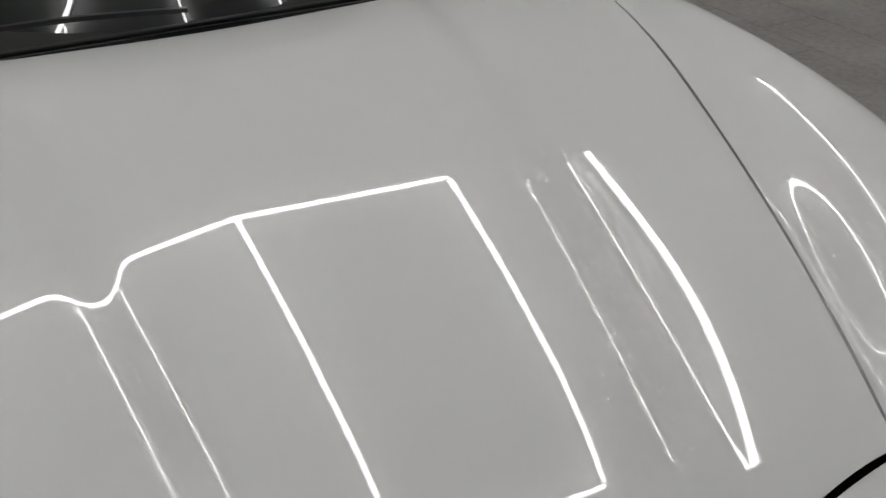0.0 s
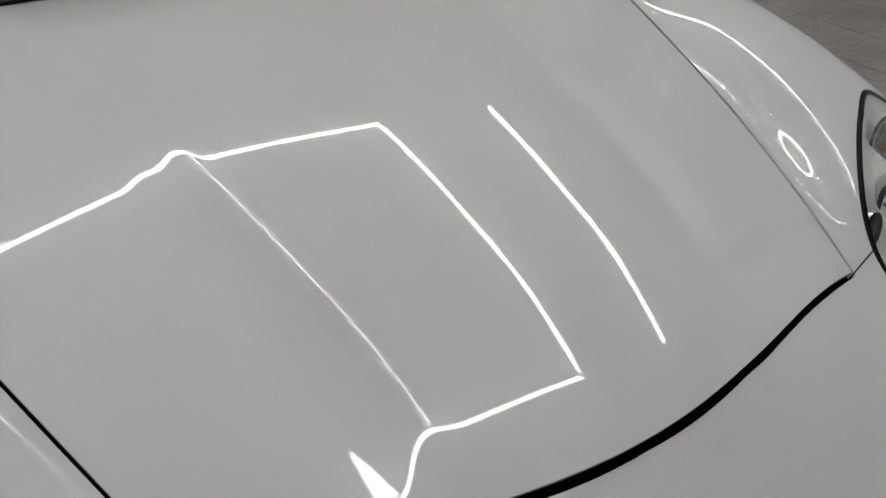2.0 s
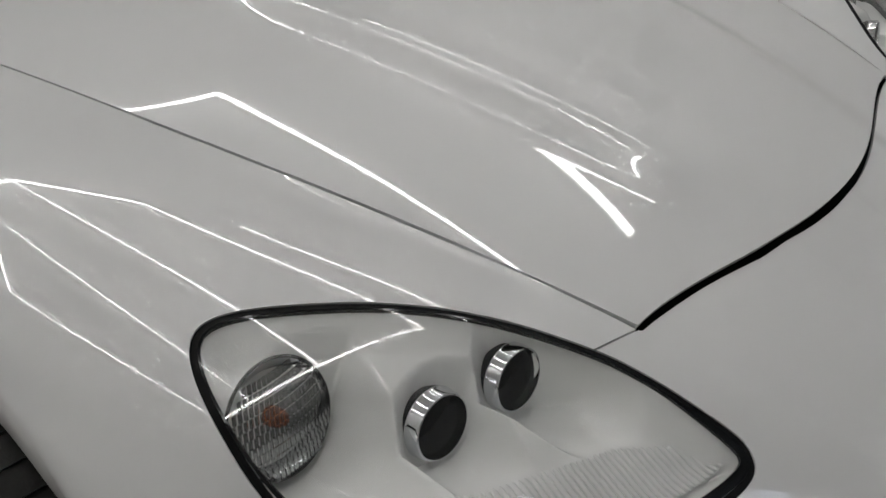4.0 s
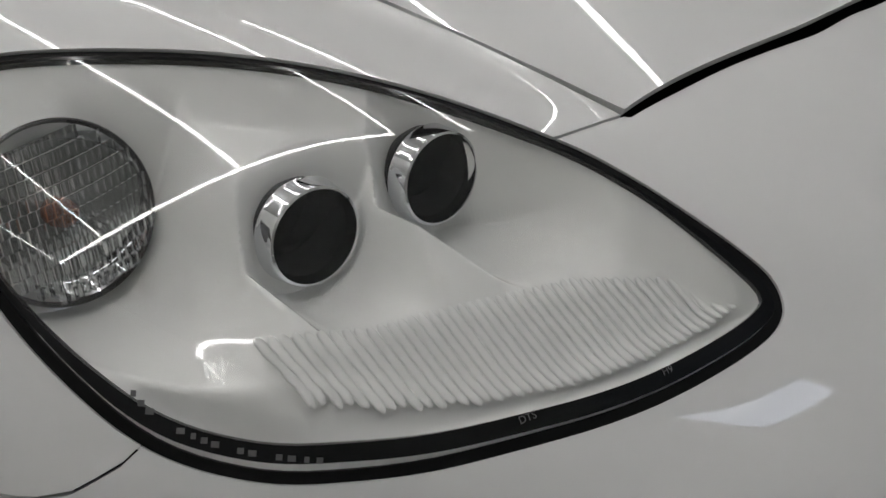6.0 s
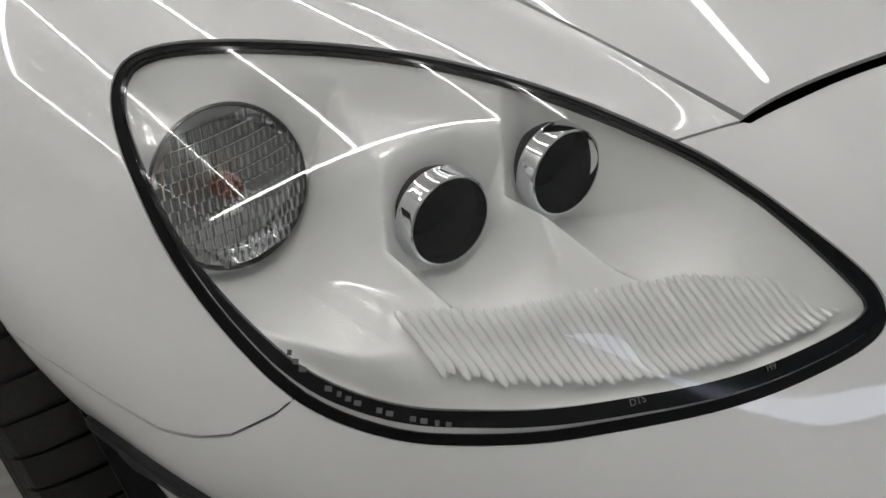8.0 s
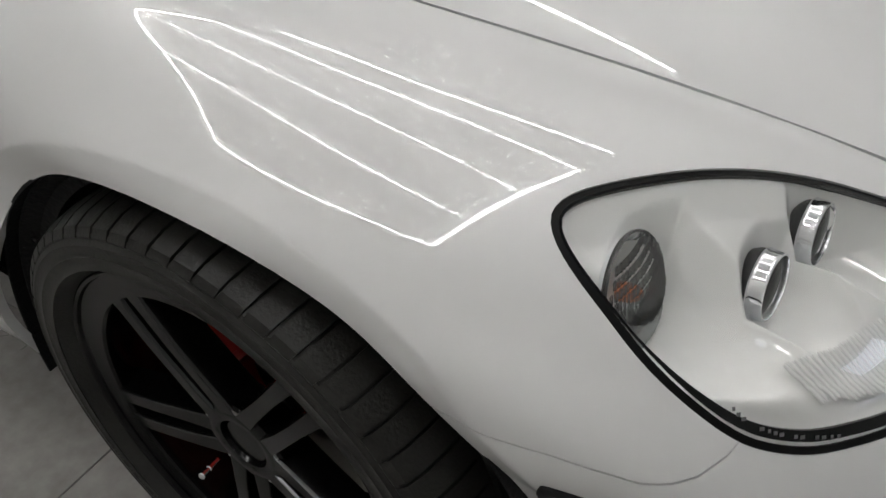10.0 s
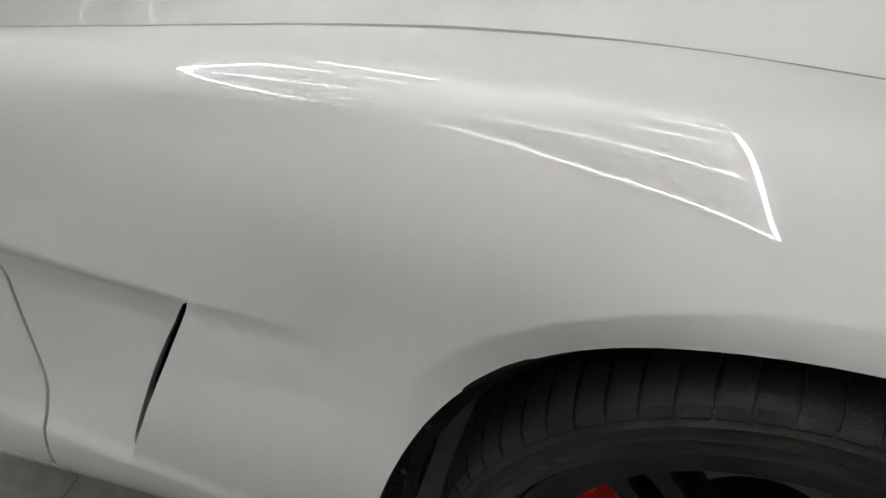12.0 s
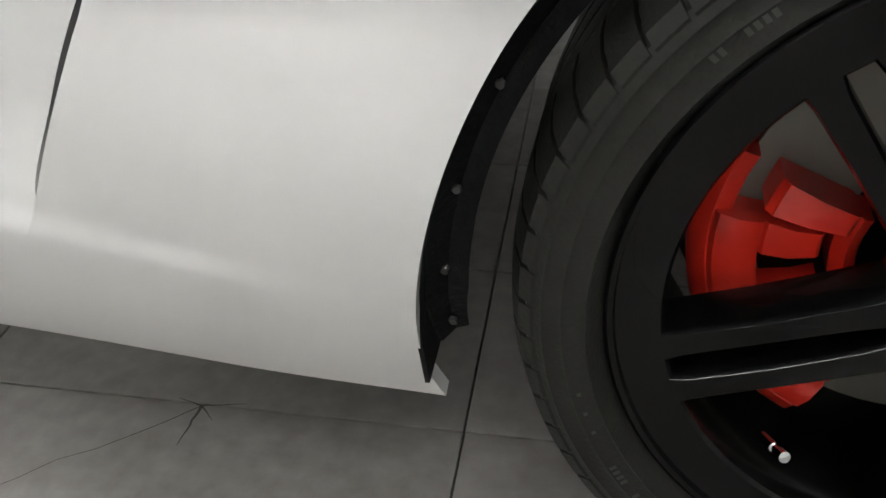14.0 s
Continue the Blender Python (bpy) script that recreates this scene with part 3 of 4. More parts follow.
def bowl_sheet():
    """The housing behind the cover, over a fine plan grid inside the lamp's outline."""
    xs, ws = np.linspace(.275, .690, 200), np.linspace(.440, .830, 190)
    gx, gw = [q.ravel() for q in np.meshgrid(xs, ws, indexing="ij")]
    ok = outline_field(LAMP_LOOP, gx, gw)
    pv, pn = lamp_patch.v, lamp_patch.n
    z, nz = np.zeros(len(gx)), np.ones(len(gx))
    for i in np.where(ok > -.006)[0]:
        d2 = (pv[:, 0] - gx[i]) ** 2 + (pv[:, 1] - gw[i]) ** 2
        k = np.argpartition(d2, 14)[:14]
        wt = 1 / (d2[k] + 4e-5) ** 2
        wt /= wt.sum()
        z[i] = (wt * (pv[k, 2] - (pn[k, 0] * (gx[i] - pv[k, 0]) + pn[k, 1] * (gw[i] - pv[k, 1])) / pn[k, 2])).sum()
        nz[i] = (wt * pn[k, 2]).sum()
    base = z - (.0025 + .018 * smooth(0, .035, ok)) / nz
    for cx, cw, cz, r, lean in ((.362, .756, .660, .057, -.06), (.441, .655, .631, .041, .05), (.457, .553, .629, .049, -.10)):
        v = np.abs(gw - cw - lean * (gx - cx)) / (r * (1 + .8 * np.clip(gx - cx, 0, 1)))
        floor_z = cz - r * np.sqrt(np.clip(1 - np.minimum(v, .92) ** 2, 0, 1)) + np.maximum(v - .92, 0) * r * 1.9
        back = floor_z + np.maximum(cx + .004 - gx, 0) * (3. if r > .05 else 3.2)
        soft = .006
        lower = np.minimum(base, back)
        back = base + (back - base) * (smooth(.002, .022, ok) if r > .05 else smooth(.001, .012, ok))
        lower = np.minimum(base, back)
        near = np.clip(.5 + (base - back) / (2 * soft), 0, 1)
        base = base + (back - base) * near - soft * near * (1 - near)
        base = np.minimum(base, lower + .0005)
    sheet_b = Patch(np.stack([gx, gw, base], 1), [(i * 190 + j, i * 190 + j + 1, (i + 1) * 190 + j + 1, (i + 1) * 190 + j) for i in range(199) for j in range(189)], np.tile([0., 0, 1], (len(gx), 1)))
    sheet_b = sheet_b.clip(ok - .001)
    return sheet_b.v, sheet_b.f


BOWL_V, BOWL_F = bowl_sheet()


def headlight(flip):
    s = -1 if flip else 1
    lamp = put("headlight", None, car, "headlight behind a clear cover with two round projectors")

    def place(p):
        return Vector((p[0], -s * p[1], p[2]))
    x, w, z = lamp_patch.v.T
    dist = lamp_dist(x, w, z)
    low = smooth(-.02, .06, (x - .50) * .85 + (w - .64) * .5)
    border = .0065 + (.0025 + .0075 * low) * lamp_patch.n[:, 2]
    panel("clear_cover", lamp_patch.clip(dist - border), LENS, lamp, mirror=flip, lip=0, label="clear moulded cover")
    band = lamp_patch.clip(dist - .0065)
    bx, bw, bz = band.v.T
    reach = .0065 + (.0025 + .0075 * smooth(-.02, .06, (bx - .50) * .85 + (bw - .64) * .5)) * band.n[:, 2]
    band = band.clip(reach - lamp_dist(bx, bw, bz))
    panel("cover_border", band, DARKGLASS, lamp, mirror=flip, lip=.004, label="glossy black edge of the cover")
    path, frames = [], []
    n = len(LAMP_LOOP)
    for i in range(n):
        p, nn = surface_at(*LAMP_LOOP[i])
        q, _ = surface_at(*LAMP_LOOP[(i + 1) % n])
        o, _ = surface_at(*LAMP_LOOP[i - 1])
        up = Vector((nn[0], -s * nn[1], nn[2]))
        path.append(place(p))
        frames.append(((place(q) - place(o)).cross(up).normalized() * -s, up))
    v, f = sweep(path, [(.001, -.003), (-.002, -.0015), (-.0055, -.0015), (-.007, -.001), (-.007, -.0035), (.001, -.02)], True, frames)
    put("seal", mesh_of("seal", v, f, SEAL), lamp, "black rubber seal")
    # white bowl: a level round trough runs forward from each lamp until it breaks out of the sloping housing
    put("bowl", mesh_of("bowl", [place(p) for p in BOWL_V], [g if not flip else g[::-1] for g in BOWL_F], HOUSING, sharp=50), lamp, "white moulded inner housing")
    # flutes along the lower edge
    for k in range(43):
        rw = .479 + .0060 * k
        a = float(np.interp(rw, (.479, .55, .677, .768), (.628, .577, .528, .476)))
        reach = [q for q in np.linspace(a, .70, 60) if outline_field(LAMP_LOOP, np.array([q]), np.array([rw]))[0] > .020]
        if len(reach) < 5:
            continue
        e = reach[-1]
        verts, faces = [], []
        for i in range(13):
            t = (1 - math.cos(math.pi * i / 12)) / 2
            p, nn = surface_at(a + (e - a) * t, rw)
            inside = outline_field(LAMP_LOOP, p[None, 0], p[None, 1])
            p = p - nn * float(.0025 + .018 * smooth(0, .035, inside)[0])
            r = .0030 * math.sqrt(max(.02, 1 - abs(2 * t - 1) ** 16))
            for h in range(7):
                c = math.pi * h / 6
                q = p + np.array([0, 1, 0]) * r * math.cos(c) + nn * r * .62 * math.sin(c)
                verts.append(place(q))
        for i in range(12):
            for h in range(6):
                faces.append((i * 7 + h, i * 7 + h + 1, i * 7 + h + 8, i * 7 + h + 7))
        put("flute", mesh_of("flute", verts, faces, HOUSING, sharp=80), lamp)
    # projectors
    for c in ((.447, .653, .629), (.4635, .559, .628)):
        m = turned((.95, -s * .10, .14), place(c))
        proj = lathe([(.0290, -.007), (.0330, -.0065), (.0336, -.005), (.0328, -.003), (.0322, .006), (.0312, .0085), (.0296, .0088), (.0290, .005), (.0288, -.006)], 48)
        ob = part("projector_ring", proj, CHROME, lamp, "chrome ring round the lamp")
        ob.data.transform(m)
        eye = lathe([(.0294, .0040), (.024, .0055), (.015, .0070), (.007, .0076), (0, .0078)], 40)
        ob = part("projector_lens", eye, BLACKLENS, lamp, "dark round glass lens")
        ob.data.transform(m)
        back = lathe([(.029, -.006), (.0315, -.007), (.0315, -.012), (.028, -.02), (0, -.02)], 40)
        ob = part("projector_body", back, BLACK, lamp)
        ob.data.transform(m)
    # faceted turn lamp
    m = turned((.93, -s * .02, .30), place((.358, .753, .659)))
    cup = lathe([(.0, -.022), (.030, -.018), (.045, -.006), (.0515, .003)], 56)
    ob = part("reflector", cup, CHROME, lamp, "chrome reflector cup")
    ob.data.transform(m)
    bulb = lathe([(0, .012), (.005, .010), (.008, .004), (.009, -.006), (.008, -.02)], 20)
    ob = part("bulb", bulb, AMBER, lamp, "amber bulb")
    ob.data.transform(m)
    bm = bmesh.new()
    tall, wide = .0082, .0047
    for r in range(-7, 8):
        for c in range(-12, 13):
            u0, v0 = (c + .5 * (r % 2)) * wide + r * .0011, r * tall
            if u0 * u0 + v0 * v0 > .0487**2:
                continue
            lift = .012 * (1 - (u0 * u0 + v0 * v0) / .0026) + .006
            lean = random.uniform(-.0005, .0005)
            side = [(-.48, -.49), (-.48, .49), (.48, .49), (.48, -.49)]
            low = [bm.verts.new((u0 + a * wide + b * .0012, v0 + b * tall, lift + (.0006 if b > 0 else -.0004))) for a, b in side]
            top = [bm.verts.new((u0 + lean + b * .0012, v0 + b * tall, lift + .0024 + b * .0011 + lean)) for b in (-.49, .49)]
            bm.faces.new((low[0], top[0], top[1], low[1]))
            bm.faces.new((top[0], low[3], low[2], top[1]))
            bm.faces.new((low[1], top[1], low[2]))
            bm.faces.new((low[3], top[0], low[0]))
    ob = part("turn_lamp_glass", bm, FACET, lamp, "clear prismatic lamp glass", smooth_it=False)
    ob.data.transform(m)
    ring = lathe([(.0505, .002), (.0525, .006), (.0535, .004), (.0530, .001), (.0515, .001)], 56)
    ob = part("lamp_rim", ring, RIMGREY, lamp)
    ob.data.transform(m)
    # small moulded marks on the cover's edge
    if not flip:
        for word, px, pw in (("DTS", .604, .641), ("H9", .642, .553)):
            cu = bpy.data.curves.new("moulded_mark", "FONT")
            cu.body, cu.size, cu.align_x, cu.extrude = word, .0062, "CENTER", .0001
            cu.materials.append(PRINT)
            ob = new("moulded_mark", cu)
            ob.parent = lamp
            p, nn = surface_at(px, pw)
            up = Vector((nn[0], -nn[1], nn[2]))
            right = Vector((.38, .92, 0))
            right = (right - up * right.dot(up)).normalized()
            rot = Matrix((right, up.cross(right), up)).transposed().to_4x4()
            ob.matrix_basis = Matrix.Translation(place(p) + up * .0006) @ rot
            tagged(ob, "small grey moulded letters")
        for k in range(17):
            t = k / 16
            if k in (3, 4, 9, 12):
                continue
            p, nn = surface_at(.466 + .078 * t, .790 - .050 * t ** 1.6)
            up = Vector((nn[0], -nn[1], nn[2]))
            right = Vector((.84, .54, 0))
            right = (right - up * right.dot(up)).normalized()
            rot = Matrix((right, up.cross(right), up)).transposed().to_4x4()
            bm = box((-.0013 - .0008 * (k % 3), -.0016, 0), (.0013, .0016, .0002))
            bm.transform(Matrix.Translation(place(p) + up * .0006) @ rot)
            part("moulded_bar", bm, PRINT, lamp, smooth_it=False)
    return lamp


headlight(False)
headlight(True)


# ---- wheels ----
def wheel(flip):
    s = -1 if flip else 1
    wh = put("wheel", None, car, "gloss black wheel with five split spokes")
    # the front wheels are steered a little to the right
    turn = Matrix.Translation((-.022, -s * .810, .3290)) @ pose(0, 0, 0, 0, 0, -2.5) @ Matrix.Translation((0, s * .80, 0)) @ (pose(0, 0, 0, 90, 0, 0) if not flip else pose(0, 0, 0, 90, 0, 180))

    def add(name, bm, mat, parent, label=""):
        ob = part(name, bm, mat, parent, label)
        ob.data.transform(turn)
        return ob
    ty = [(.2575, .64), (.262, .655), (.300, .648), (.314, .66), (.3165, .69), (.322, .775), (.3215, .86), (.318, .888), (.311, .902), (.3025, .9055), (.3005, .9075), (.2985, .9065),
          (.288, .9075), (.2865, .9085), (.2845, .9075), (.272, .9065), (.2695, .9075), (.270, .906), (.265, .899), (.261, .890), (.2575, .886)]
    tyre = add("tyre", lathe(ty, 120), RUBBER, wh, "black road tyre with block tread")
    for lo, hi in ((.694, .728), (.738, .772), (.782, .816)):
        add("tread_rib", lathe([(.318, lo), (.3275, lo + .001), (.3285, (lo + hi) / 2), (.3275, hi - .001), (.318, hi)], 120), RUBBER, tyre)
    shoulder = bmesh.new()
    for edge in (0, 1):
        prof = [(.3285, .826), (.3280, .855), (.3245, .880), (.3175, .899), (.3085, .9045)] if not edge else [(.3245, .684), (.3230, .668), (.316, .655)]
        for k in range(66):
            a0 = 2 * math.pi * k / 66
            cols = []
            for q in range(3):
                cols.append([])
                for jj, (r, h) in enumerate(prof):
                    a = a0 + 2 * math.pi / 66 * .87 * q / 2 + .005 * jj
                    cols[-1].append([(r * math.cos(a), r * math.sin(a), h), ((r - .0105) * math.cos(a), (r - .0105) * math.sin(a), h - (.002 if not edge else -.002))])
            vs = [[[shoulder.verts.new(p) for p in pair] for pair in col] for col in cols]
            for q in range(2):
                for jj in range(len(prof) - 1):
                    shoulder.faces.new((vs[q][jj][0], vs[q + 1][jj][0], vs[q + 1][jj + 1][0], vs[q][jj + 1][0]))
            for q in (0, 2):
                for jj in range(len(prof) - 1):
                    shoulder.faces.new((vs[q][jj][0], vs[q][jj + 1][0], vs[q][jj + 1][1], vs[q][jj][1]))
            for q in range(2):
                for jj in (0, len(prof) - 1):
                    shoulder.faces.new((vs[q][jj][0], vs[q][jj][1], vs[q + 1][jj][1], vs[q + 1][jj][0]))
    bmesh.ops.recalc_face_normals(shoulder, faces=shoulder.faces[:])
    tagged(add("tread_pattern", shoulder, RUBBER, tyre), kind="stuff")
    # raised marks on the sidewall, as plain bars
    marks = bmesh.new()
    spans = ((212, 5, 6), (219, 2.2, 6), (223, 3.4, 6), (229, 2.6, 6), (20, 4, 6), (26, 6, 6), (34, 3, 6), (130, 5, 6), (137, 3, 6), (320, 6, 6), (196, 1.2, 3), (200, 1.2, 3), (204, 1.2, 3))
    for mid, wide, tall in spans:
        for sub in range(max(1, int(wide / 1.1))):
            a = radians(mid + sub * 1.15)
            quad = []
            for r, b in ((.279, 0), (.279 + tall * .001, 0), (.279 + tall * .001, radians(.7)), (.279, radians(.7))):
                quad.append(marks.verts.new((r * math.cos(a + b), r * math.sin(a + b), .9072 + .001 * (1 if r > .28 else 0))))
            marks.faces.new(quad)
    tagged(add("sidewall_mark", marks, RUBBERMARK, tyre, "raised grey marks on the sidewall"), kind="stuff")
    ri = [(0.2564, .884), (0.2581, .889), (0.2554, .8905), (0.2517, .889), (0.2501, .884), (0.2479, .8830), (0.2182, .8815), (0.2155, .878), (0.2149, .862), (0.2224, .850), (0.2267, .80), (0.2267, .70), (0.2458, .65)]
    add("rim", lathe(ri, 96), RIM, wh)
    for k in range(5):
        a = radians(126 + 72 * k)
        for off in (-1, 1):
            bm = bmesh.new()
            secs = []
            for r, half, h, low, o in ((.040, .014, .872, .825, .0185), (.09, .0115, .876, .83, .0205), (.15, .0105, .880, .835, .0210), (.204, .0115, .8815, .838, .0215), (.222, .0145, .8815, .842, .0215)):
                cx = off * o
                ring = [(cx - half, low), (cx - half, h - .004), (cx - half + .0022, h), (cx + half - .0022, h), (cx + half, h - .004), (cx + half, low)]
                secs.append([bm.verts.new((r * math.cos(a) - q * math.sin(a), r * math.sin(a) + q * math.cos(a), hh)) for q, hh in ring])
            for p, q in zip(secs, secs[1:]):
                for j in range(6):
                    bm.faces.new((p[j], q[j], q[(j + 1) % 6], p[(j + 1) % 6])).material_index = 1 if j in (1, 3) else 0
            bm.faces.new(secs[0])
            bm.faces.new(secs[-1][::-1])
            bmesh.ops.recalc_face_normals(bm, faces=bm.faces[:])
            add("spoke", bm, RIM, wh).data.materials.append(RIMGLINT)
    for k in range(5):
        bb = lathe([(0, .872), (.0075, .871), (.0095, .864), (.0095, .83)], 6)
        bb.transform(Matrix.Translation((.052 * math.cos(radians(90 + 72 * k)), .052 * math.sin(radians(90 + 72 * k)), 0)))
        add("wheel_nut", bb, STEEL, wh)
    stem = lathe([(.0045, .0), (.0045, .022), (.0032, .023), (.0032, .030), (.0048, .031), (.0048, .040), (0, .041)], 14)
    stem.transform(pose(.203 * math.cos(radians(234)), .203 * math.sin(radians(234)), .838, 0, 28, 53))
    add("valve_stem", stem, CHROME, wh, "metal valve stem with a dark cap")
    add("hub", lathe([(0, .866), (.030, .866), (.033, .860), (.036, .871), (.050, .873), (.066, .868), (.07, .83), (0, .82)], 40), RIM, wh)
    add("brake_disc", lathe([(.085, .772), (.172, .772), (.172, .752), (.085, .752)], 64), DISC, wh, "dull grey brake disc")
    # caliper with two notches open towards the hub and a bar across them
    def slab(a0, a1, r0, r1, h0, h1, n=8):
        cal = bmesh.new()
        rows = []
        for k in range(n + 1):
            a = radians(a0 + (a1 - a0) * k / n)
            rows.append([cal.verts.new((r * math.cos(a), r * math.sin(a), h)) for r, h in ((r0, h0), (r0, h1 - .003), (r0 + .003, h1), ((r0 + r1) / 2, h1 + .003), (r1 - .005, h1 - .001), (r1, h1 - .008), (r1, h0))])
        for p, q in zip(rows, rows[1:]):
            for e in range(7):
                cal.faces.new((p[e], q[e], q[(e + 1) % 7], p[(e + 1) % 7]))
        cal.faces.new(rows[0])
        cal.faces.new(rows[-1][::-1])
        bmesh.ops.recalc_face_normals(cal, faces=cal.faces[:])
        return cal
    caliper = add("brake_caliper", slab(156, 240, .172, .200, .755, .797, 14), RED, wh, "red painted brake caliper")
    add("caliper_face", slab(172, 240, .148, .186, .765, .806, 12), RED, caliper)
    for a0, a1 in ((172, 183), (197, 213), (227, 240)):
        add("caliper_arm", slab(a0, a1, .104, .150, .772, .806, 4), RED, caliper)
    add("caliper_bridge", slab(158, 240, .078, .096, .770, .806, 14), RED, caliper)
    add("caliper_head", slab(157, 168, .090, .152, .772, .812, 4), RED, caliper)
    add("brake_pad", slab(163, 236, .094, .150, .764, .774, 12), GAP, wh, "dark brake pad")
    add("pad_clip", box((-.176, -.075, .800), (-.150, -.055, .812), .002), STEEL, wh)
    add("knuckle", lathe([(0, .76), (.085, .76), (.085, .68), (0, .66)], 24), GAP, wh)
    add("barrel_back", lathe([(.05, .655), (.221, .655), (.221, .650), (.05, .650)], 32), RIMGREY, wh)
    return wh


wheel(False)
wheel(True)
for flip in (False, True):
    s = -1 if flip else 1
    for name, prof, a0, a1, label in (("wheel_arch_liner", [(.396, .56), (.396, .878), (.400, .878), (.400, .56)], -28, 190, "black plastic liner inside the wheel arch"),
                                      ("liner_flange", [(.364, .852), (.380, .856), (.394, .874), (.398, .874), (.398, .845)], 110, 190, "black screwed-on edge of the arch liner")):
        bm = lathe(prof, 40, start=radians(a0), end=radians(a1))
        for v in bm.verts:
            v.co.y *= 1.025 if v.co.y > 0 else 1
            if name == "liner_flange":
                low = max(0., -v.co.y) / .17
                r = math.hypot(v.co.x, v.co.y)
                k = 1 + (.394 / r - 1) * min(1, low * .9)
                v.co.x, v.co.y = v.co.x * k, v.co.y * k
                v.co.z -= .014 + .085 * low
        ob = part(name, bm, LINER, car, label)
        ob.data.transform(Matrix.Translation((-.023, 0, .29)) @ (pose(0, 0, 0, 90, 0, 0) if not flip else pose(0, 0, 0, 90, 0, 180)))

# side marker lamp and liner screws
def side_marker(flip):
    s = -1 if flip else 1
    pts = [(.345, .515), (.347, .533), (.357, .539), (.405, .537), (.450, .526), (.500, .506), (.600, .480), (.655, .463), (.660, .430), (.600, .442), (.500, .467), (.444, .481), (.400, .486), (.365, .487), (.350, .497)]
    loop = round_loop(pts, 3)
    verts, faces = [], []
    n = len(loop)
    rings = ((1.0, -.004), (1.0, .003), (.94, .006), (.70, .0065))
    c = loop.mean(0)
    for k, up in rings:
        for p in loop:
            qx, qz = c + (p - c) * np.array([.5 + .5 * k, k])
            kk = (np.abs(grid[..., 0] - qx) + np.abs(grid[..., 2] - qz) + 9 * (grid[..., 1] < .4)).argmin()
            r, cc = divmod(int(kk), cols_n)
            g, nn = grid[r, cc], nor[r, cc]
            w = g[1] - (nn[0] * (qx - g[0]) + nn[2] * (qz - g[2])) / nn[1]
            q = np.array([qx, w, qz]) + nn * up
            verts.append((q[0], -s * q[1], q[2]))
    for a in range(3):
        for i in range(n):
            j = (i + 1) % n
            faces.append((a * n + i, a * n + j, (a + 1) * n + j, (a + 1) * n + i))
    faces.append(tuple(range(3 * n, 4 * n)))
    put("side_marker", mesh_of("side_marker", verts, faces, MARK), car, "smoked black side marker strip")


side_marker(False)
side_marker(True)
for k, (a, dy) in enumerate(((166, .012), (177, .012), (187, .014), (153, .012))):
    bm = lathe([(0, .003), (.003, .0027), (.0045, .001), (.0045, -.002)], 12)
    ob = part("liner_screw", bm, RIMGREY, car)
    ob.data.transform(Matrix.Translation((-.023 + .382 * math.cos(radians(a)), -.860 + dy + .02 * max(0, a - 176) / 10, .29 + .382 * math.sin(radians(a)) * (1.025 if a < 180 else 1))) @ pose(0, 0, 0, 90, 0, 0))

# ---- windscreen and cowl ----
def glass_grid():
    v, f = [], []
    for j in range(13):
        for i in range(21):
            y = (i / 10 - 1) * .72
            k = j / 12
            v.append((-.68 - 1.35 * y * y * (1 - .8 * k) - .80 * k, y * (1 - .18 * k), .808 + .38 * k - .02 * y * y))
    for j in range(12):
        for i in range(20):
            f.append((j * 21 + i, j * 21 + i + 1, (j + 1) * 21 + i + 1, (j + 1) * 21 + i))
    return v, f


put("windscreen", mesh_of("windscreen", *glass_grid(), WINDOW), car, "dark sloping windscreen glass")
bm = box((-1.40, -.74, .74), (-.60, .74, .755))
part("cowl", bm, BLACK, car, "black plastic cowl under the windscreen")
part("cowl_edge", box((-.655, -.55, .815), (-.640, .55, .823), .003), BLACK, car)
for y0, y1, rise in ((-.52, -.02, .012), (.10, .60, .010)):
    arm = []
    for k in range(9):
        t = k / 8
        arm.append(Vector((-.70 + .055 * t - .02 * t * t, y0 + (y1 - y0) * t, .838 + rise * math.sin(math.pi * t))))
    ups = []
    for k in range(9):
        d = (arm[min(k + 1, 8)] - arm[max(k - 1, 0)]).normalized()
        ups.append((d.cross(Vector((0, 0, 1))).normalized(), Vector((0, 0, 1))))
    v, f = sweep(arm, [(-.009, 0), (-.006, .007), (.006, .007), (.009, 0)], False, ups)
    f += [(0, 1, 2, 3), (35, 34, 33, 32)]
    put("wiper_arm", mesh_of("wiper_arm", v, f, BLACK), car, "black windscreen wiper arm")
# nose emblem: two leaning flags
p, nn = surface_at(.764, .125)
up = Vector((nn[0], 0, nn[2])).normalized()
for side, mat, label in ((-1, REDGLASS, "red enamel flag of the nose emblem"), (1, CHROME, "chrome flag of the nose emblem")):
    bm = bmesh.new()
    for inset, mm in ((0, 0), (.004, .0022)):
        pts = [(side * .002, -.022 + inset), (side * (.052 - inset), .012), (side * (.046 - inset), .030 - inset), (side * .004, .002 + inset)]
        ring = [bm.verts.new((a, b, .0015 + mm)) for a, b in pts]
        low = [bm.verts.new((a, b, -.004 + mm)) for a, b in pts]
        bm.faces.new(ring)
        for k in range(4):
            bm.faces.new((low[k], low[(k + 1) % 4], ring[(k + 1) % 4], ring[k]))
    bmesh.ops.recalc_face_normals(bm, faces=bm.faces[:])
    right = Vector((0, 1, 0))
    rot = Matrix((right, up.cross(right), up)).transposed().to_4x4()
    bm.transform(Matrix.Translation(Vector((p[0], p[1], p[2] + .001))) @ rot)
    part("emblem", bm, mat, car, label, smooth_it=False)
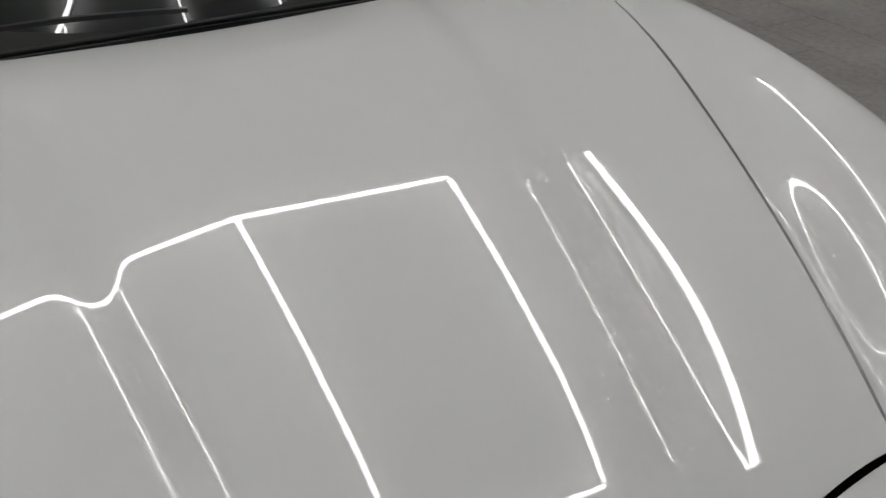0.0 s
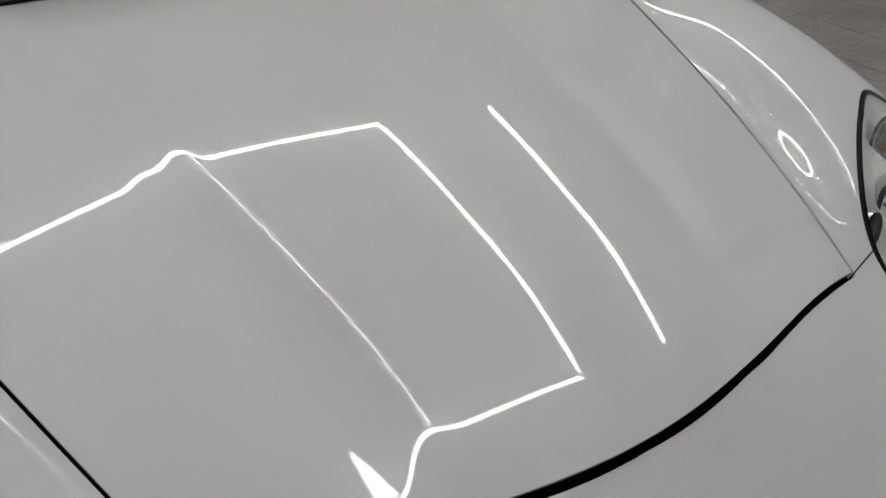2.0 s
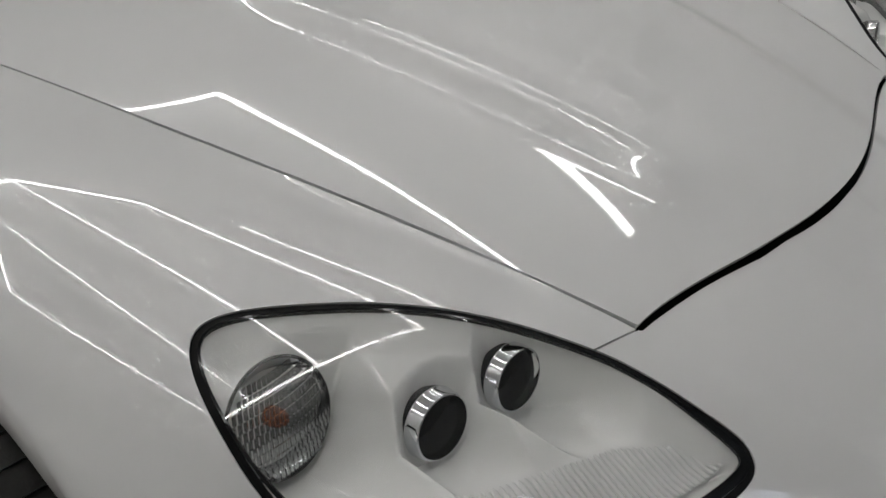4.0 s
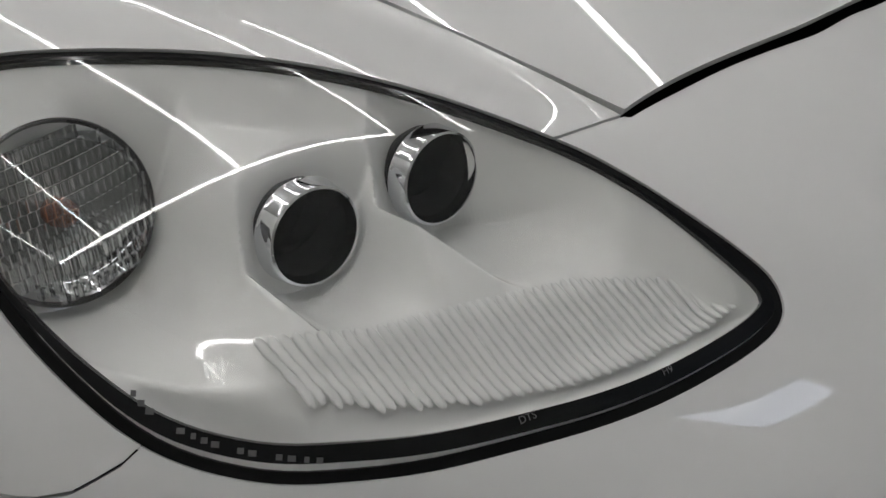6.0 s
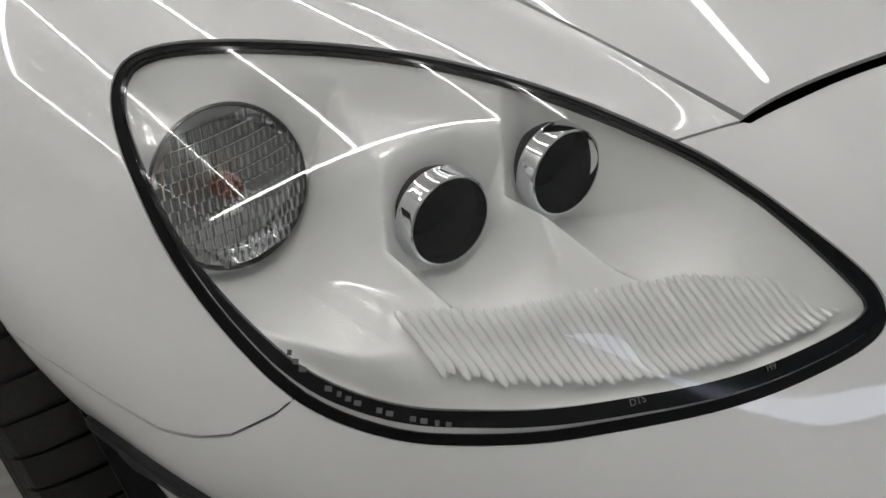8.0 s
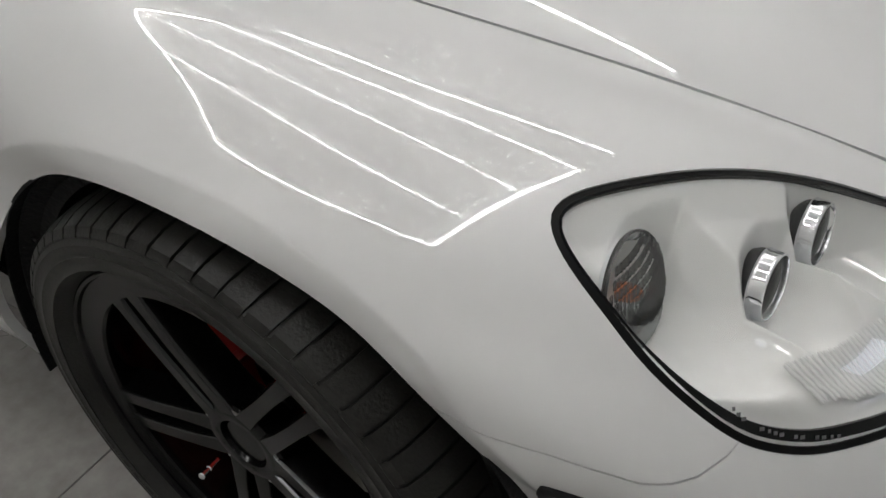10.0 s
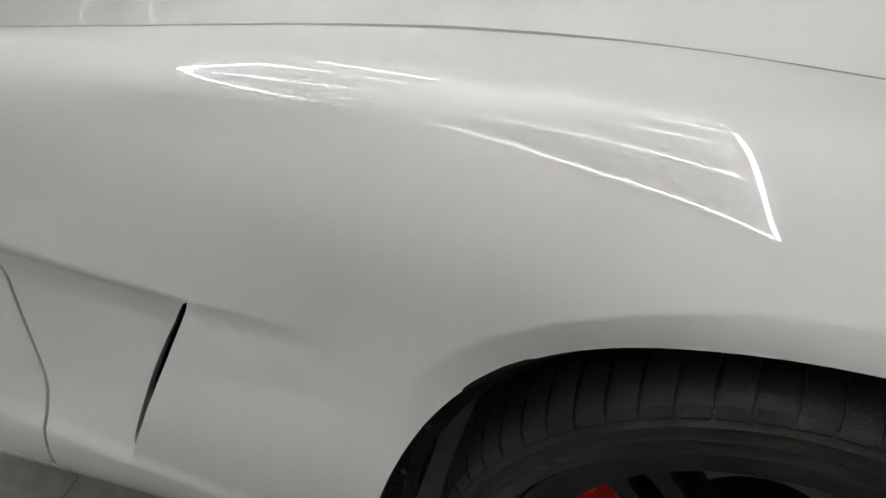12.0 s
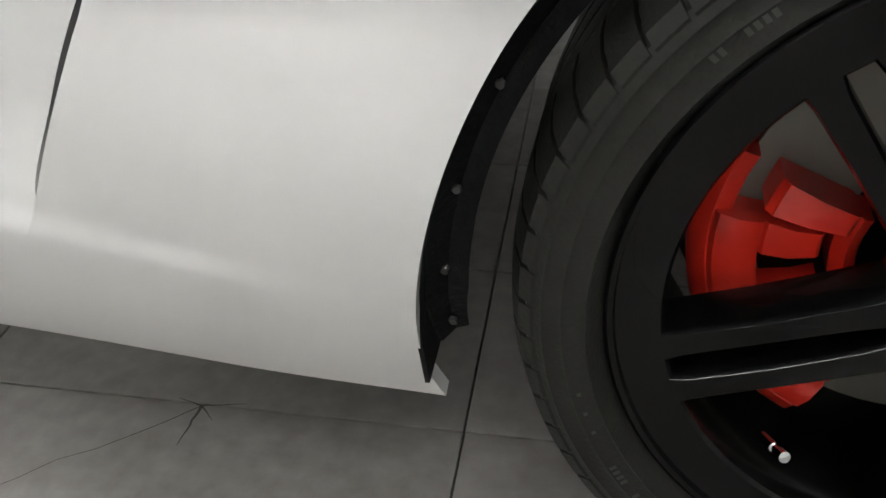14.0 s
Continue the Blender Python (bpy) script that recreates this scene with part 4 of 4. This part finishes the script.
# ---- the room ----
TOP = LAMP_Z + .055
floor = tagged(put("floor", mesh_of("floor", [(-7, -6, -.012), (7, -6, -.012), (7, 7, -.012), (-7, 7, -.012)], [(0, 1, 2, 3)], GROUT, True)), "grey stone-look tiled workshop floor with dark joints", "floor", kind="structure")
# the south wall is unseen, set close and pale to bounce light onto the flank
for name, lo, hi in (("wall_north", (-6.5, 4.2, 0), (6.5, 4.4, TOP)), ("bounce_wall_south", (-6.5, -4.2, 0), (6.5, -4, TOP)), ("wall_east", (4.8, -4, 0), (5, 4.2, TOP)), ("wall_west", (-6.2, -4, 0), (-6, 4.2, TOP))):
    tagged(part(name, box(lo, hi), WALL, None, smooth_it=False), "plain grey painted workshop wall", "wall", kind="structure")
tagged(part("ceiling", box((-6.5, -4.2, TOP), (6.5, 4.4, TOP + .2)), CEILING, None, smooth_it=False), "plain grey workshop ceiling", "ceiling", kind="structure")


def tube_light(a, b, group):
    a, b = Vector(a), Vector(b)
    lamp = tagged(new("tube_light"), "slim white LED tube glowing under the ceiling", "lamp", group)
    lamp.matrix_basis = Matrix.Translation((a + b) / 2) @ (b - a).to_track_quat("X", "Z").to_matrix().to_4x4()
    h = (b - a).length / 2 - .006
    bm = lathe([(.0, -h), (.016, -h), (.019, -h + .003), (.019, h - .003), (.016, h), (0, h)], 12)
    bm.transform(pose(0, 0, 0, 0, 90, 0))
    part("tube", bm, TUBE, lamp)
    part("housing", box((-h, -.024, .018), (h, .024, .055), .004), CEILING, lamp)
    return lamp


def tube_row(a, b, count, group):
    a, b = Vector(a), Vector(b)
    for k in range(count):
        tube_light(a.lerp(b, k / count), a.lerp(b, (k + 1) / count), group)


for y, back in zip(LAMP_ROWS, LAMP_BACKS):
    tube_row((back + .03, y, LAMP_Z), (LAMP_FRONT - .03, y, LAMP_Z), 2, "lamp grid")
for k in range(3):
    tube_row((LAMP_BACKS[k], LAMP_ROWS[k], LAMP_Z), (LAMP_BACKS[k + 1], LAMP_ROWS[k + 1], LAMP_Z), 2, "lamp grid")
    tube_row((LAMP_FRONT, LAMP_ROWS[k], LAMP_Z), (LAMP_FRONT, LAMP_ROWS[k + 1], LAMP_Z), 2, "lamp grid")
tube_row((LAMP_BACK + .03, LAMP_ALONE, LAMP_Z), (LAMP_FRONT - .03, LAMP_ALONE, LAMP_Z), 2, "lamp grid")

# ---- floor tiles, nearest ones singly ----
TILE_SIZE, TILE_X, TILE_Y = .30, -.411, -.715


def tile_mesh():
    bm = box((.0012, .0012, -.012), (2 * TILE_SIZE - .0012, TILE_SIZE - .0012, 0), .0010)
    me = bpy.data.meshes.new("tile")
    bm.to_mesh(me)
    bm.free()
    me.materials.append(TILE)
    return me


one = tile_mesh()
near, far = [], []
for i in range(-18, 19):
    for j in range(-12, 17):
        x, y = TILE_X + i * TILE_SIZE, TILE_Y + j * TILE_SIZE
        if (i + (j if y > .4 else 0)) % 2:
            continue
        if -2.3 < x < .9 and -2.0 < y < -.3:
            near.append((x, y))
        else:
            far.append((x, y))
for x, y in near:
    ob = new("tile", one)
    ob.parent = floor
    ob.location = (x, y, 0)
v, f = [], []
g = .0012
for x, y in far:
    b = len(v)
    v += [(x + g, y + g, 0), (x + 2 * TILE_SIZE - g, y + g, 0), (x + 2 * TILE_SIZE - g, y + TILE_SIZE - g, 0), (x + g, y + TILE_SIZE - g, 0)]
    v += [(p, q, -.012) for p, q, _ in v[b:b + 4]]
    f += [(b, b + 1, b + 2, b + 3)] + [(b + k, b + 4 + k, b + 4 + (k + 1) % 4, b + (k + 1) % 4) for k in range(4)]
tagged(put("tiles", mesh_of("tiles", v, f, TILE, True), floor), kind="stuff")
# a star-shaped crack in one tile
cracks = bmesh.new()
random.seed(5)
for dx_, dy_, thick in ((-.004, -.062, .0016), (-.24, -.205, .0004), (.05, .010, .0009), (-.03, .008, .0008), (.02, -.02, .0008)):
    last = None
    for k in range(9):
        t = k / 8
        x = -.711 + dx_ * t + random.uniform(-.003, .003) * (0 < k < 8) * abs(dy_) * 5
        y = -.718 + dy_ * t + random.uniform(-.003, .003) * (0 < k < 8) * abs(dx_) * 5
        wide = thick * (1.15 - t) + .0002
        away = Vector((-dy_, dx_)).normalized() * wide
        pair = [cracks.verts.new((x + away.x, y + away.y, .0004)), cracks.verts.new((x - away.x, y - away.y, .0004))]
        if last:
            cracks.faces.new((last[0], last[1], pair[1], pair[0]))
        last = pair
part("tile_crack", cracks, GROUT, floor, "thin dark crack in a floor tile", smooth_it=False)

# ---- painted sign on the wall: unreadable lettering as plain bars ----
sign = thing("wall_sign", "dark grey lettering in three rows on the painted wall", "sign")
random.seed(12)
for z, tall, start, end in ((3.74, .40, -2.85, .10), (2.76, .26, -2.35, -.20)):
    x = start
    while x < end:
        wide = tall * random.uniform(.45, .8)
        part("bar", box((x, 4.188, z - tall / 2), (x + wide, 4.1995, z + tall / 2), .003), SIGN, sign, smooth_it=False)
        x += wide + tall * .22
cu = bpy.data.curves.new("sign_letters", "FONT")
cu.body, cu.size, cu.align_x, cu.align_y, cu.extrude, cu.offset = "AUTOMOTIVE", .62, "CENTER", "CENTER", .006, .008
cu.materials.append(SIGN)
ob = new("sign_letters", cu)
ob.parent = sign
ob.matrix_basis = pose(-1.25, 4.190, 3.18, 90, 0, 0)
tagged(ob, "large dark grey letters")

# ---- window to the daylight ----
for name, y0, y1, z0, z1 in (("window_1", .98, 1.40, 3.68, 4.02), ("window_2", 1.50, 2.60, 1.50, 2.02)):
    win = tagged(new(name), "small bright window with a grey frame", "window", kind="structure")
    part("pane", box((4.785, y0, z0), (4.795, y1, z1)), DAYLIGHT, win, "pale blue daylight in the pane", smooth_it=False)
    for lo, hi in (((4.75, y0 - .05, z0 - .05), (4.799, y1 + .05, z0)), ((4.75, y0 - .05, z1), (4.799, y1 + .05, z1 + .05)), ((4.75, y0 - .05, z0), (4.799, y0, z1)), ((4.75, y1, z0), (4.799, y1 + .05, z1))):
        part("window_frame", box(lo, hi, .004), FRAME, win, smooth_it=False)
